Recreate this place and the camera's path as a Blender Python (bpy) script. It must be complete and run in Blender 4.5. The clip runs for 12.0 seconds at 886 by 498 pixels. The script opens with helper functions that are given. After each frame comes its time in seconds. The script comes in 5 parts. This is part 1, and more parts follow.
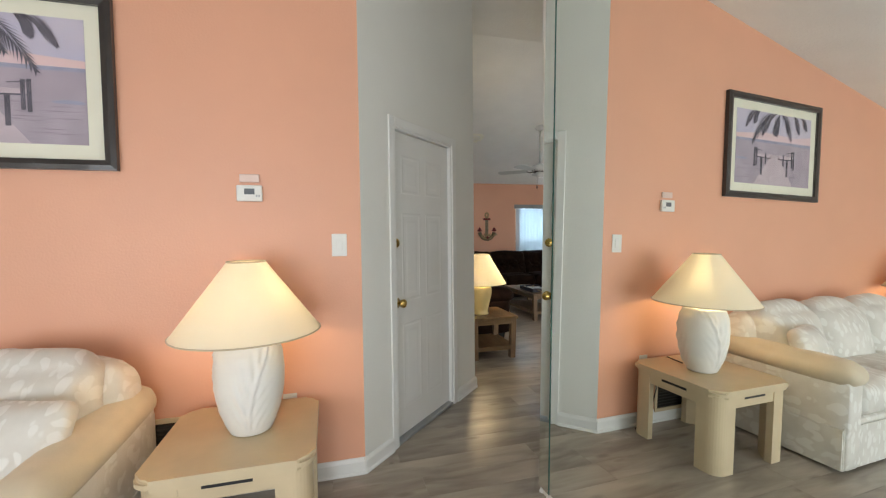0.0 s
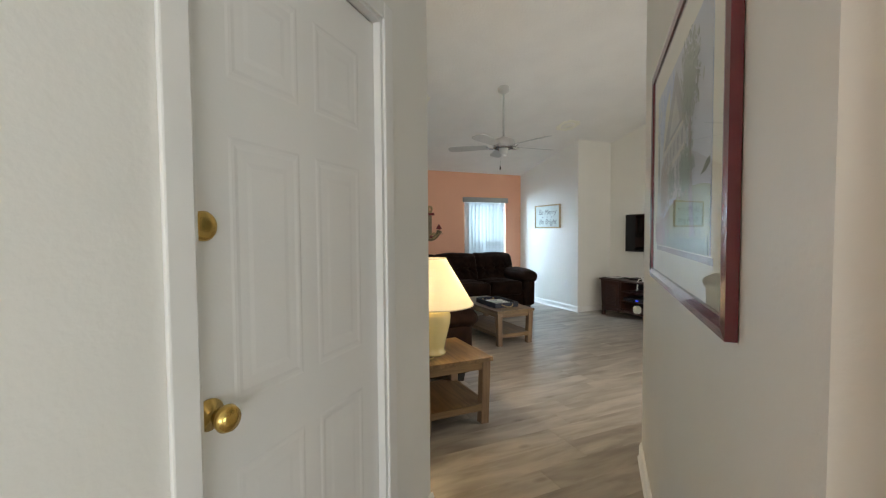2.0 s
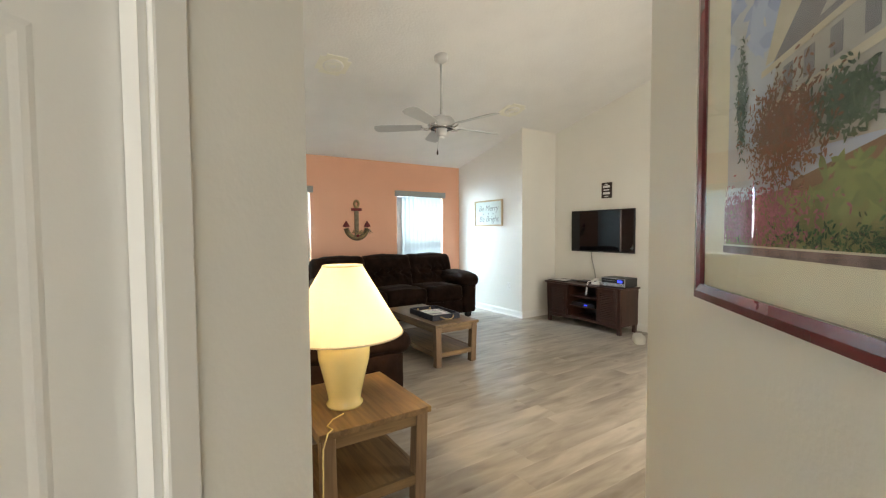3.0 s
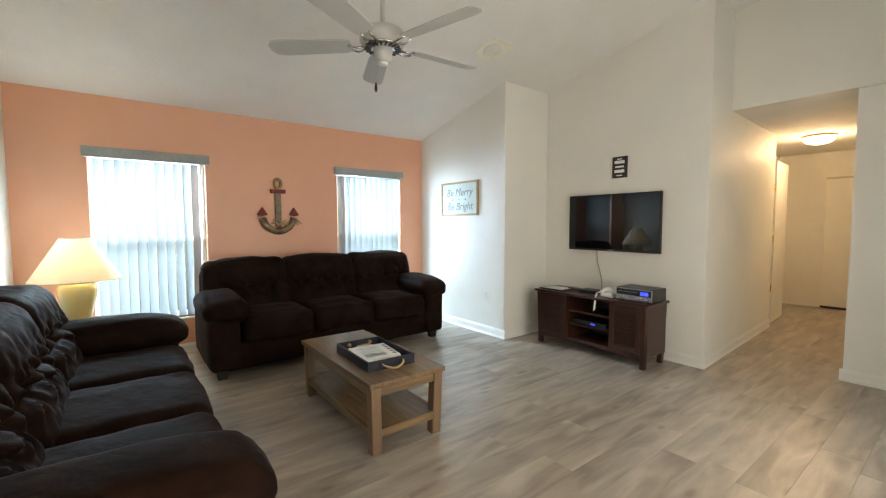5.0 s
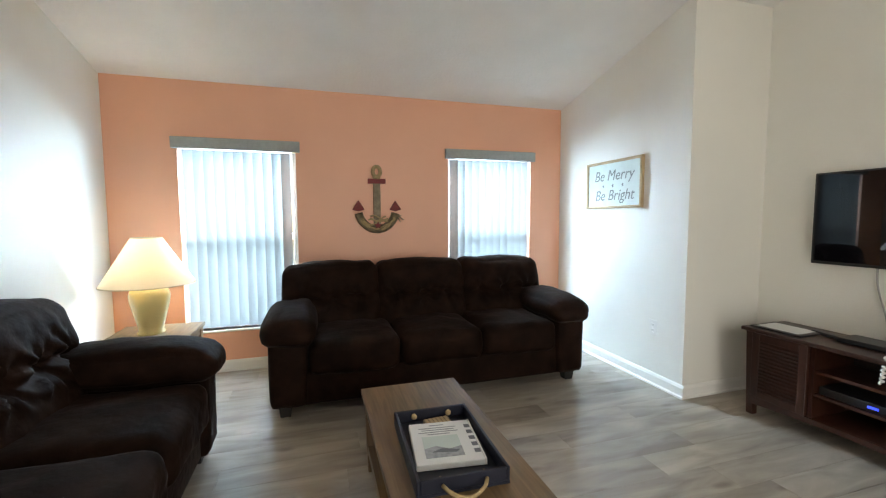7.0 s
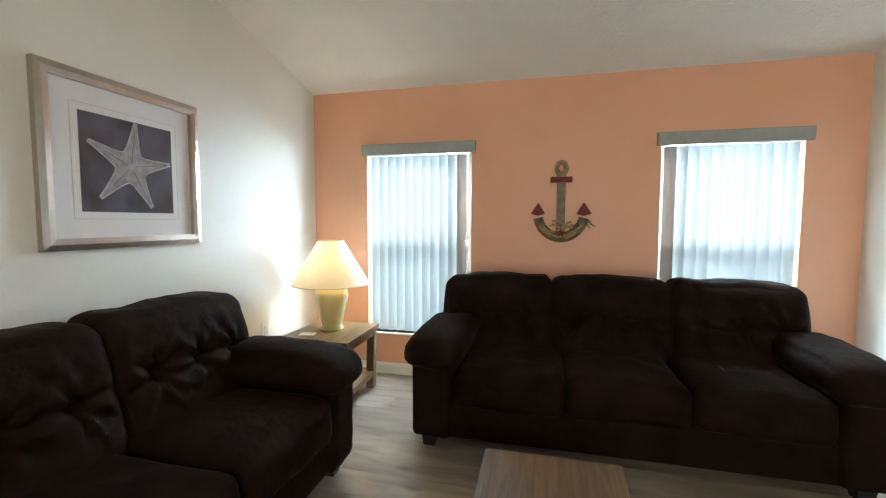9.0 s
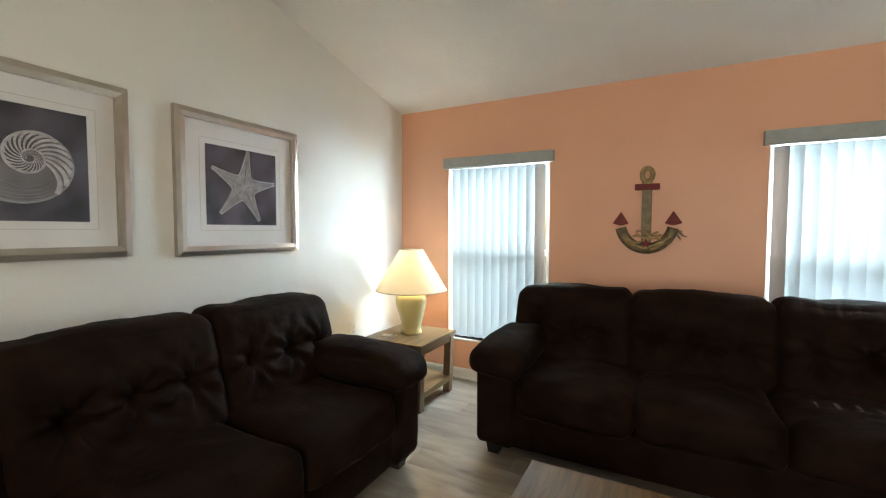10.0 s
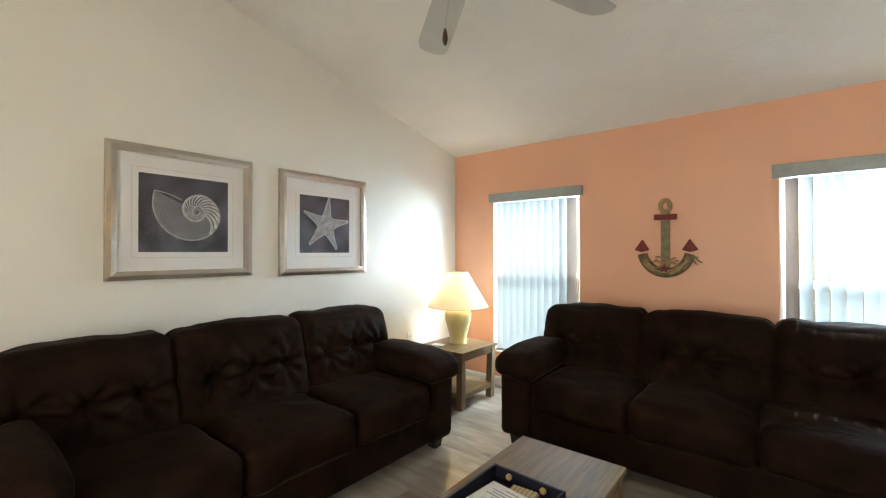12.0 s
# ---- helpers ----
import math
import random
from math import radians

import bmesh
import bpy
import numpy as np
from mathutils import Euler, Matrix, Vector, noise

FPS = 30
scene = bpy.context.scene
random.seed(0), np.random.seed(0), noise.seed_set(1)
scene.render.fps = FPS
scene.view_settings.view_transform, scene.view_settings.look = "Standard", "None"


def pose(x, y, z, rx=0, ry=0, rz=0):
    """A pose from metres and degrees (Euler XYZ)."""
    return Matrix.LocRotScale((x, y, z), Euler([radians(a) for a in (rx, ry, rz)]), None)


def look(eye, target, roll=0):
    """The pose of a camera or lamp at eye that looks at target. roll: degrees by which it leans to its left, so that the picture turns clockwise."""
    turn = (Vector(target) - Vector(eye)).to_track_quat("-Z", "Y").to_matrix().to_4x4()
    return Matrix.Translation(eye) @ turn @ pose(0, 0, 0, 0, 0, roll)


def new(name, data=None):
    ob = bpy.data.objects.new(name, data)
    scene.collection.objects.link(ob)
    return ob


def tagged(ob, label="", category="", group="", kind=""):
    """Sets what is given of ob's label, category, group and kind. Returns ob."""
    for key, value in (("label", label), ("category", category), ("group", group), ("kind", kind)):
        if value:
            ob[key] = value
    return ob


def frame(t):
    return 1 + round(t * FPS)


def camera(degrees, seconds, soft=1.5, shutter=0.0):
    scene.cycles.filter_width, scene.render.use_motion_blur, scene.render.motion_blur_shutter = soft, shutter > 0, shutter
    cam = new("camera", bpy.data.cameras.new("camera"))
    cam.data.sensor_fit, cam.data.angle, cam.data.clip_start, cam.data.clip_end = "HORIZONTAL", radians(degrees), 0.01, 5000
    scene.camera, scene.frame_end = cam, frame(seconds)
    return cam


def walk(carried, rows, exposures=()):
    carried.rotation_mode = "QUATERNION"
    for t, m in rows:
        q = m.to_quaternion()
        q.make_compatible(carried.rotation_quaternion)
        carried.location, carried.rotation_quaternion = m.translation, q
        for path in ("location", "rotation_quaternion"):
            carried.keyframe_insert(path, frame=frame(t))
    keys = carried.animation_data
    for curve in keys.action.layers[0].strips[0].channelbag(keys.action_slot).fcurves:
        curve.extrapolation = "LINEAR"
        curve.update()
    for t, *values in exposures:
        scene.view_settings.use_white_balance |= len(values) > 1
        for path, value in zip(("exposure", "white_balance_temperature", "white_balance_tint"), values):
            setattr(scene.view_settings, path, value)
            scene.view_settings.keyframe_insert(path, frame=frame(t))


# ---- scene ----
cam = camera(93.8, 12.0, soft=1.2)
PATH = [
    (0, (0.115, -0.131, 1.403), (0.641, 1.796, 1.311), -0.6),
    (0.5, (0.216, 0.252, 1.383), (0.773, 2.171, 1.297), -0.7),
    (1, (0.277, 0.676, 1.388), (0.922, 2.567, 1.302), -0.5),
    (1.5, (0.431, 1.093, 1.364), (1.191, 2.941, 1.283), -0.6),
    (2, (0.627, 1.568, 1.304), (1.446, 3.391, 1.224), -0.4),
    (2.5, (0.835, 1.946, 1.286), (1.816, 3.687, 1.205), -0.4),
    (3, (1.07, 2.315, 1.282), (2.159, 3.99, 1.198), -0.4),
    (3.5, (1.302, 2.656, 1.292), (2.441, 4.297, 1.192), -0.1),
    (3.7, (1.419, 2.8, 1.282), (2.586, 4.422, 1.184), -0.1),
    (5.3, (2.217, 3.741, 1.271), (3.427, 5.328, 1.142), -0.1),
    (5.5, (2.307, 3.84, 1.293), (3.472, 5.459, 1.144), -0.1),
    (6, (2.526, 4.076, 1.312), (3.499, 5.815, 1.147), -0.2),
    (6.5, (2.724, 4.327, 1.291), (3.493, 6.166, 1.139), -0.3),
    (7, (2.877, 4.51, 1.29), (3.46, 6.417, 1.141), -0.3),
    (7.5, (3.034, 4.653, 1.308), (3.266, 6.634, 1.16), -0.2),
    (7.7, (3.066, 4.705, 1.309), (3.193, 6.695, 1.16), -0.3),
    (9.3, (3.333, 5.076, 1.309), (2.703, 6.971, 1.19), -0.0),
    (9.5, (3.369, 5.082, 1.309), (2.624, 6.934, 1.199), -0.2),
    (10, (3.513, 5.044, 1.322), (2.581, 6.812, 1.229), 0.1),
    (10.5, (3.653, 4.98, 1.327), (2.6, 6.679, 1.271), -0.2),
    (11, (3.817, 4.925, 1.347), (2.646, 6.546, 1.31), 0.1),
    (11.5, (3.973, 4.832, 1.35), (2.724, 6.394, 1.341), 0.1),
    (12, (4.104, 4.711, 1.351), (2.845, 6.265, 1.367), -0.0),
]
EXPOSURES = [(0.0, 0.0, 6400, 10), (1.5, 0.0, 6400, 10), (2.0, 0.20, 6600, 10), (2.5, 0.48, 7150, 10), (3.5, 0.82, 7250, 10), (5.5, 0.66, 6850, 10), (6.5, 0.68, 6700, 10), (7.5, 0.65, 6700, 10), (9.5, 0.46, 7350, 10), (12.0, 0.78, 7450, 10)]
walk(cam, [(t, look(eye, target, roll)) for t, eye, target, roll in PATH], EXPOSURES)

# ---- plan numbers (metres) ----
YW = 8.345          # window wall
XL = 1.335          # shell-picture wall
XS = 5.335          # sign wall (closet bump-out)
YS = 6.755          # closet corner
XT = 6.03           # TV wall
YT = 5.04           # end of the TV wall, hall's north face
YA = 2.256          # salmon wall of the first room
CL = 1.97           # left diagonal wall: y - x
CR = 0.618          # right diagonal wall: y - x
XM = 1.139          # mirror's far edge
RIDGE_Y, SLOPE = 4.0, 0.235
WALL_Z = 2.396


def ceil_b(y):
    return WALL_Z + SLOPE * (YW - max(y, RIDGE_Y))


RIDGE_Z = ceil_b(RIDGE_Y)


def ceil_a(x):
    return min(RIDGE_Z, 3.28 + 0.204 * x)


# ---- world, sun, large lights ----
world = bpy.data.worlds.new("world")
scene.world = world
world.use_nodes = True
wn = world.node_tree
sky = wn.nodes.new("ShaderNodeTexSky")
sky.sky_type, sky.sun_disc = "NISHITA", False
sky.sun_elevation, sky.sun_rotation = radians(53.4), radians(3)
wn.links.new(sky.outputs[0], wn.nodes["Background"].inputs[0])
wn.nodes["Background"].inputs[1].default_value = 0.1


def lamp(name, kind, m, energy, color=(1, 1, 1), **more):
    data = bpy.data.lights.new(name, kind)
    data.energy, data.color = energy, color
    if "size" in more:
        data.shape, data.size, data.size_y = "RECTANGLE", more["size"][0], more["size"][1]
    if "radius" in more:
        data.shadow_soft_size = more["radius"]
    if "angle" in more:
        data.angle = more["angle"]
    ob = new(name, data)
    ob.matrix_world = m
    return ob


DAY = (0.56, 0.79, 1.0)
WARM = (1.0, 0.74, 0.40)
WIN = ((1.83, 2.725), (4.105, 4.985))
WIN_Z = (0.36, 1.90)
lamp("sun", "SUN", look((4.75, 9.26, 2.85), (4.70, 8.26, 1.5)), 5.0, (1.0, 0.95, 0.86), angle=radians(0.5))
for x0, x1 in WIN:
    lamp("window_daylight", "AREA", look(((x0 + x1) / 2, YW + 1.05, 1.95), ((x0 + x1) / 2, YW - 0.8, 0.35)), 720, DAY, size=(x1 - x0 + 0.15, 2.1))
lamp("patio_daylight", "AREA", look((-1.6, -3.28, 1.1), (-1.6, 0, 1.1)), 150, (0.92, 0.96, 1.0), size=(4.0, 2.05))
# added fill lamp behind an unseen wall's opening, brightens the lounge
lamp("south_fill", "AREA", look((3.95, 3.02, 1.2), (3.95, 8, 1.2)), 34, (1.0, 0.95, 0.88), size=(2.1, 1.9))
lamp("hall_light", "POINT", pose(8.66, 4.85, 2.16), 12.5, (1.0, 0.66, 0.38), radius=0.08)

# ---- materials ----


def mat(name, color, rough=0.6, metal=0.0, vary=0.0, scale=8.0, bump=0.0, bump_scale=60.0, dark=None, spec=0.5, sheen=0.0, coat=0.0):
    m = bpy.data.materials.new(name)
    m.use_nodes = True
    nt = m.node_tree
    b = nt.nodes["Principled BSDF"]
    b.inputs["Base Color"].default_value = (*color, 1)
    b.inputs["Roughness"].default_value = rough
    b.inputs["Metallic"].default_value = metal
    b.inputs["Specular IOR Level"].default_value = spec
    b.inputs["Sheen Weight"].default_value = sheen
    b.inputs["Coat Weight"].default_value = coat
    tc = nt.nodes.new("ShaderNodeTexCoord")
    if vary > 0:
        n1 = nt.nodes.new("ShaderNodeTexNoise")
        n1.inputs["Scale"].default_value, n1.inputs["Detail"].default_value = scale, 6
        nt.links.new(tc.outputs["Object"], n1.inputs["Vector"])
        mix = nt.nodes.new("ShaderNodeMix")
        mix.data_type = "RGBA"
        c2 = dark or tuple(c * (1 - vary) for c in color)
        mix.inputs[6].default_value, mix.inputs[7].default_value = (*c2, 1), (*color, 1)
        ramp = nt.nodes.new("ShaderNodeMapRange")
        ramp.inputs[1].default_value, ramp.inputs[2].default_value = 0.35, 0.65
        nt.links.new(n1.outputs[0], ramp.inputs[0])
        nt.links.new(ramp.outputs[0], mix.inputs[0])
        nt.links.new(mix.outputs[2], b.inputs["Base Color"])
    if bump > 0:
        n2 = nt.nodes.new("ShaderNodeTexNoise")
        n2.inputs["Scale"].default_value, n2.inputs["Detail"].default_value = bump_scale, 5
        nt.links.new(tc.outputs["Object"], n2.inputs["Vector"])
        bp = nt.nodes.new("ShaderNodeBump")
        bp.inputs["Strength"].default_value, bp.inputs["Distance"].default_value = bump, 0.01
        nt.links.new(n2.outputs[0], bp.inputs["Height"])
        nt.links.new(bp.outputs[0], b.inputs["Normal"])
    return m


def wood(name, c1, c2, rough=0.45, axis=0, stretch=14.0, scale=3.0, per_object=0.0, knots=False):
    """Wood whose grain runs along the given axis of the object."""
    m = bpy.data.materials.new(name)
    m.use_nodes = True
    nt = m.node_tree
    b = nt.nodes["Principled BSDF"]
    b.inputs["Roughness"].default_value = rough
    tc = nt.nodes.new("ShaderNodeTexCoord")
    info = nt.nodes.new("ShaderNodeObjectInfo")
    mp = nt.nodes.new("ShaderNodeMapping")
    sc = [scale * stretch] * 3
    sc[axis] = scale
    mp.inputs["Scale"].default_value = sc
    shift = nt.nodes.new("ShaderNodeVectorMath")
    shift.operation = "SCALE"
    shift.inputs[0].default_value = (13.0, 7.0, 5.0)
    nt.links.new(info.outputs["Random"], shift.inputs["Scale"])
    add = nt.nodes.new("ShaderNodeVectorMath")
    nt.links.new(tc.outputs["Object"], add.inputs[0])
    nt.links.new(shift.outputs[0], add.inputs[1])
    nt.links.new(add.outputs[0], mp.inputs[0])
    n1 = nt.nodes.new("ShaderNodeTexNoise")
    n1.inputs["Scale"].default_value, n1.inputs["Detail"].default_value, n1.inputs["Distortion"].default_value = 1.0, 8, 0.6
    nt.links.new(mp.outputs[0], n1.inputs["Vector"])
    mp2 = nt.nodes.new("ShaderNodeMapping")
    sc2 = [scale * 1.6] * 3
    sc2[axis] = scale * 0.5
    mp2.inputs["Scale"].default_value = sc2
    nt.links.new(add.outputs[0], mp2.inputs[0])
    n2 = nt.nodes.new("ShaderNodeTexNoise")
    n2.inputs["Scale"].default_value, n2.inputs["Detail"].default_value = 1.0, 5
    nt.links.new(mp2.outputs[0], n2.inputs["Vector"])
    mean = nt.nodes.new("ShaderNodeMath")
    mean.operation = "MULTIPLY_ADD"
    mean.inputs[1].default_value = 0.55
    nt.links.new(n1.outputs[0], mean.inputs[0])
    half = nt.nodes.new("ShaderNodeMath")
    half.operation = "MULTIPLY"
    half.inputs[1].default_value = 0.45
    nt.links.new(n2.outputs[0], half.inputs[0])
    nt.links.new(half.outputs[0], mean.inputs[2])
    ramp = nt.nodes.new("ShaderNodeMapRange")
    ramp.inputs[1].default_value, ramp.inputs[2].default_value = 0.36, 0.64
    nt.links.new(mean.outputs[0], ramp.inputs[0])
    mix = nt.nodes.new("ShaderNodeMix")
    mix.data_type = "RGBA"
    mix.inputs[6].default_value, mix.inputs[7].default_value = (*c1, 1), (*c2, 1)
    nt.links.new(ramp.outputs[0], mix.inputs[0])
    hsv = nt.nodes.new("ShaderNodeHueSaturation")
    val = nt.nodes.new("ShaderNodeMapRange")
    val.inputs[3].default_value, val.inputs[4].default_value = 1 - per_object, 1 + per_object
    nt.links.new(info.outputs["Random"], val.inputs[0])
    nt.links.new(val.outputs[0], hsv.inputs["Value"])
    colour = mix.outputs[2]
    if knots:
        mp3 = nt.nodes.new("ShaderNodeMapping")
        mp3.inputs["Scale"].default_value = (2.6, 6.5, 1.0)
        nt.links.new(add.outputs[0], mp3.inputs[0])
        vo = nt.nodes.new("ShaderNodeTexVoronoi")
        vo.inputs["Scale"].default_value = 1.0
        nt.links.new(mp3.outputs[0], vo.inputs["Vector"])
        kr = nt.nodes.new("ShaderNodeMapRange")
        kr.inputs[1].default_value, kr.inputs[2].default_value, kr.inputs[3].default_value, kr.inputs[4].default_value = 0.05, 0.17, 0.55, 0.0
        nt.links.new(vo.outputs["Distance"], kr.inputs[0])
        km = nt.nodes.new("ShaderNodeMix")
        km.data_type = "RGBA"
        km.inputs[7].default_value = (0.12, 0.09, 0.065, 1)
        nt.links.new(kr.outputs[0], km.inputs[0])
        nt.links.new(colour, km.inputs[6])
        colour = km.outputs[2]
    nt.links.new(colour, hsv.inputs["Color"])
    nt.links.new(hsv.outputs[0], b.inputs["Base Color"])
    bp = nt.nodes.new("ShaderNodeBump")
    bp.inputs["Strength"].default_value, bp.inputs["Distance"].default_value = 0.12, 0.004
    nt.links.new(n1.outputs[0], bp.inputs["Height"])
    nt.links.new(bp.outputs[0], b.inputs["Normal"])
    return m


def sheer(name, color, through_share, rough=0.6):
    """Thin stuff that lets part of the light through."""
    m = bpy.data.materials.new(name)
    m.use_nodes = True
    nt = m.node_tree
    b = nt.nodes["Principled BSDF"]
    b.inputs["Base Color"].default_value, b.inputs["Roughness"].default_value = (*color, 1), rough
    tr = nt.nodes.new("ShaderNodeBsdfTranslucent")
    tr.inputs[0].default_value = (*color, 1)
    mix = nt.nodes.new("ShaderNodeMixShader")
    mix.inputs[0].default_value = through_share
    nt.links.new(b.outputs[0], mix.inputs[1])
    nt.links.new(tr.outputs[0], mix.inputs[2])
    nt.links.new(mix.outputs[0], nt.nodes["Material Output"].inputs[0])
    return m


def glass(name, tint=(1, 1, 1), gloss=0.06):
    """Thin clear glass: see-through with a mirror share that grows at grazing angles."""
    m = bpy.data.materials.new(name)
    m.use_nodes = True
    nt = m.node_tree
    tr, gl = nt.nodes.new("ShaderNodeBsdfTransparent"), nt.nodes.new("ShaderNodeBsdfGlossy")
    tr.inputs[0].default_value = (*tint, 1)
    gl.inputs["Roughness"].default_value = 0.01
    lw = nt.nodes.new("ShaderNodeLayerWeight")
    lw.inputs[0].default_value = 0.5
    pw_ = nt.nodes.new("ShaderNodeMath")
    pw_.operation = "POWER"
    pw_.inputs[1].default_value = 5.0
    nt.links.new(lw.outputs["Facing"], pw_.inputs[0])
    fr = nt.nodes.new("ShaderNodeMath")
    fr.operation = "MULTIPLY_ADD"
    fr.inputs[1].default_value, fr.inputs[2].default_value = 1 - gloss, gloss
    nt.links.new(pw_.outputs[0], fr.inputs[0])
    mix = nt.nodes.new("ShaderNodeMixShader")
    nt.links.new(fr.outputs[0], mix.inputs[0])
    nt.links.new(tr.outputs[0], mix.inputs[1])
    nt.links.new(gl.outputs[0], mix.inputs[2])
    nt.links.new(mix.outputs[0], nt.nodes["Material Output"].inputs[0])
    return m


def screen_cloth(name, open_share):
    """Fine insect mesh: part open, part dark thread."""
    m = bpy.data.materials.new(name)
    m.use_nodes = True
    nt = m.node_tree
    b = nt.nodes["Principled BSDF"]
    b.inputs["Base Color"].default_value, b.inputs["Roughness"].default_value = (0.05, 0.055, 0.06, 1), 0.7
    tr = nt.nodes.new("ShaderNodeBsdfTransparent")
    mix = nt.nodes.new("ShaderNodeMixShader")
    mix.inputs[0].default_value = open_share
    nt.links.new(b.outputs[0], mix.inputs[1])
    nt.links.new(tr.outputs[0], mix.inputs[2])
    nt.links.new(mix.outputs[0], nt.nodes["Material Output"].inputs[0])
    return m


def glow(name, color, strength):
    m = bpy.data.materials.new(name)
    m.use_nodes = True
    b = m.node_tree.nodes["Principled BSDF"]
    b.inputs["Base Color"].default_value = (*color, 1)
    b.inputs["Emission Color"].default_value = (*color, 1)
    b.inputs["Emission Strength"].default_value = strength
    return m


SALMON = mat("salmon_paint", (0.80, 0.415, 0.272), 0.42, vary=0.035, scale=2.5, bump=0.12, bump_scale=90)
WHITE = mat("white_wall_paint", (0.80, 0.785, 0.725), 0.55, vary=0.03, scale=2.0, bump=0.08, bump_scale=80)
CEIL = mat("ceiling_paint", (0.84, 0.83, 0.80), 0.85, vary=0.04, scale=3.0, bump=0.35, bump_scale=45)
TRIM = mat("trim_paint", (0.82, 0.81, 0.77), 0.35, vary=0.03, scale=6)
DOOR = mat("door_paint", (0.80, 0.79, 0.75), 0.38, vary=0.03, scale=4, bump=0.03, bump_scale=120)
PLANK = wood("vinyl_plank", (0.20, 0.166, 0.130), (0.46, 0.405, 0.335), 0.34, 0, 5.0, 2.2, 0.05, knots=True)
PLANK.node_tree.nodes["Principled BSDF"].inputs["Specular IOR Level"].default_value = 0.8
SUBFLOOR = mat("joint_dark", (0.10, 0.085, 0.07), 0.7, vary=0.2)
MIRROR = mat("mirror_silver", (0.92, 0.96, 0.93), 0.0, 1.0)
MIRROR_EDGE = mat("mirror_edge_glass", (0.05, 0.16, 0.14), 0.1, vary=0.2, scale=30)
BROWN = mat("dark_brown_suede", (0.0185, 0.0086, 0.0053), 0.75, vary=0.55, scale=7.0, bump=0.5, bump_scale=22, sheen=0.06, spec=0.07)
BROWN.node_tree.nodes["Principled BSDF"].inputs["Sheen Roughness"].default_value = 0.22
BROWN.node_tree.nodes["Principled BSDF"].inputs["Sheen Tint"].default_value = (0.75, 0.62, 0.58, 1)
BLACK_FOOT = mat("black_foot", (0.012, 0.011, 0.010), 0.5, vary=0.2)
OAK_X = wood("oak_laminate_x", (0.096, 0.056, 0.025), (0.242, 0.152, 0.070), 0.42, 0, 16, 3.0)
OAK_Y = wood("oak_laminate_y", (0.096, 0.056, 0.025), (0.242, 0.152, 0.070), 0.42, 1, 16, 3.0)
OAK_Z = wood("oak_laminate_z", (0.12, 0.070, 0.038), (0.23, 0.145, 0.080), 0.42, 2, 16, 3.0)
CHERRY = wood("dark_cherry", (0.023, 0.0075, 0.0045), (0.050, 0.0165, 0.0092), 0.35, 1, 12, 3.0)
CHERRY_Z = wood("dark_cherry_upright", (0.023, 0.0075, 0.0045), (0.050, 0.0165, 0.0092), 0.35, 2, 12, 3.0)
BLACK = mat("black_plastic", (0.012, 0.012, 0.013), 0.4, vary=0.2, scale=20)
SCREEN = mat("tv_screen", (0.004, 0.004, 0.006), 0.025, spec=0.3)
SILVER = mat("silver_plastic", (0.45, 0.46, 0.47), 0.35, 0.6, vary=0.06, scale=20)
WHITE_PLASTIC = mat("white_plastic", (0.80, 0.79, 0.75), 0.35, vary=0.03, scale=20)
BRASS = mat("brass", (0.75, 0.52, 0.16), 0.25, 1.0, vary=0.15, scale=25)
SHADE = sheer("lamp_shade_cloth", (0.93, 0.86, 0.69), 0.27)
SHADE_RIM = mat("shade_rim", (0.55, 0.48, 0.34), 0.6)
YELLOW_CERAMIC = mat("yellow_ceramic", (0.72, 0.60, 0.28), 0.22, vary=0.05, scale=8, coat=0.3)
WHITE_CERAMIC = mat("white_ceramic", (0.82, 0.80, 0.75), 0.45, vary=0.04, scale=8)
BULB = glow("bulb_glow", (1.0, 0.75, 0.42), 6.0)
HALL_GLOBE = glow("hall_globe_glow", (1.0, 0.78, 0.45), 7.0)
SLAT = sheer("blind_slat_vinyl", (0.325, 0.345, 0.345), 0.010)
VALANCE = mat("valance_grey", (0.34, 0.36, 0.35), 0.6, vary=0.10, scale=30)
GLASS = glass("clear_glass", gloss=0.05)
MESH = screen_cloth("insect_mesh", 0.90)
BEIGE = mat("whitewashed_beige", (0.66, 0.53, 0.34), 0.4, vary=0.08, scale=6, bump=0.03, bump_scale=60)
DAMASK = mat("ivory_damask", (0.73, 0.69, 0.62), 0.6, vary=0.12, scale=9, dark=(0.65, 0.61, 0.54), bump=0.1, bump_scale=120, sheen=0.2)


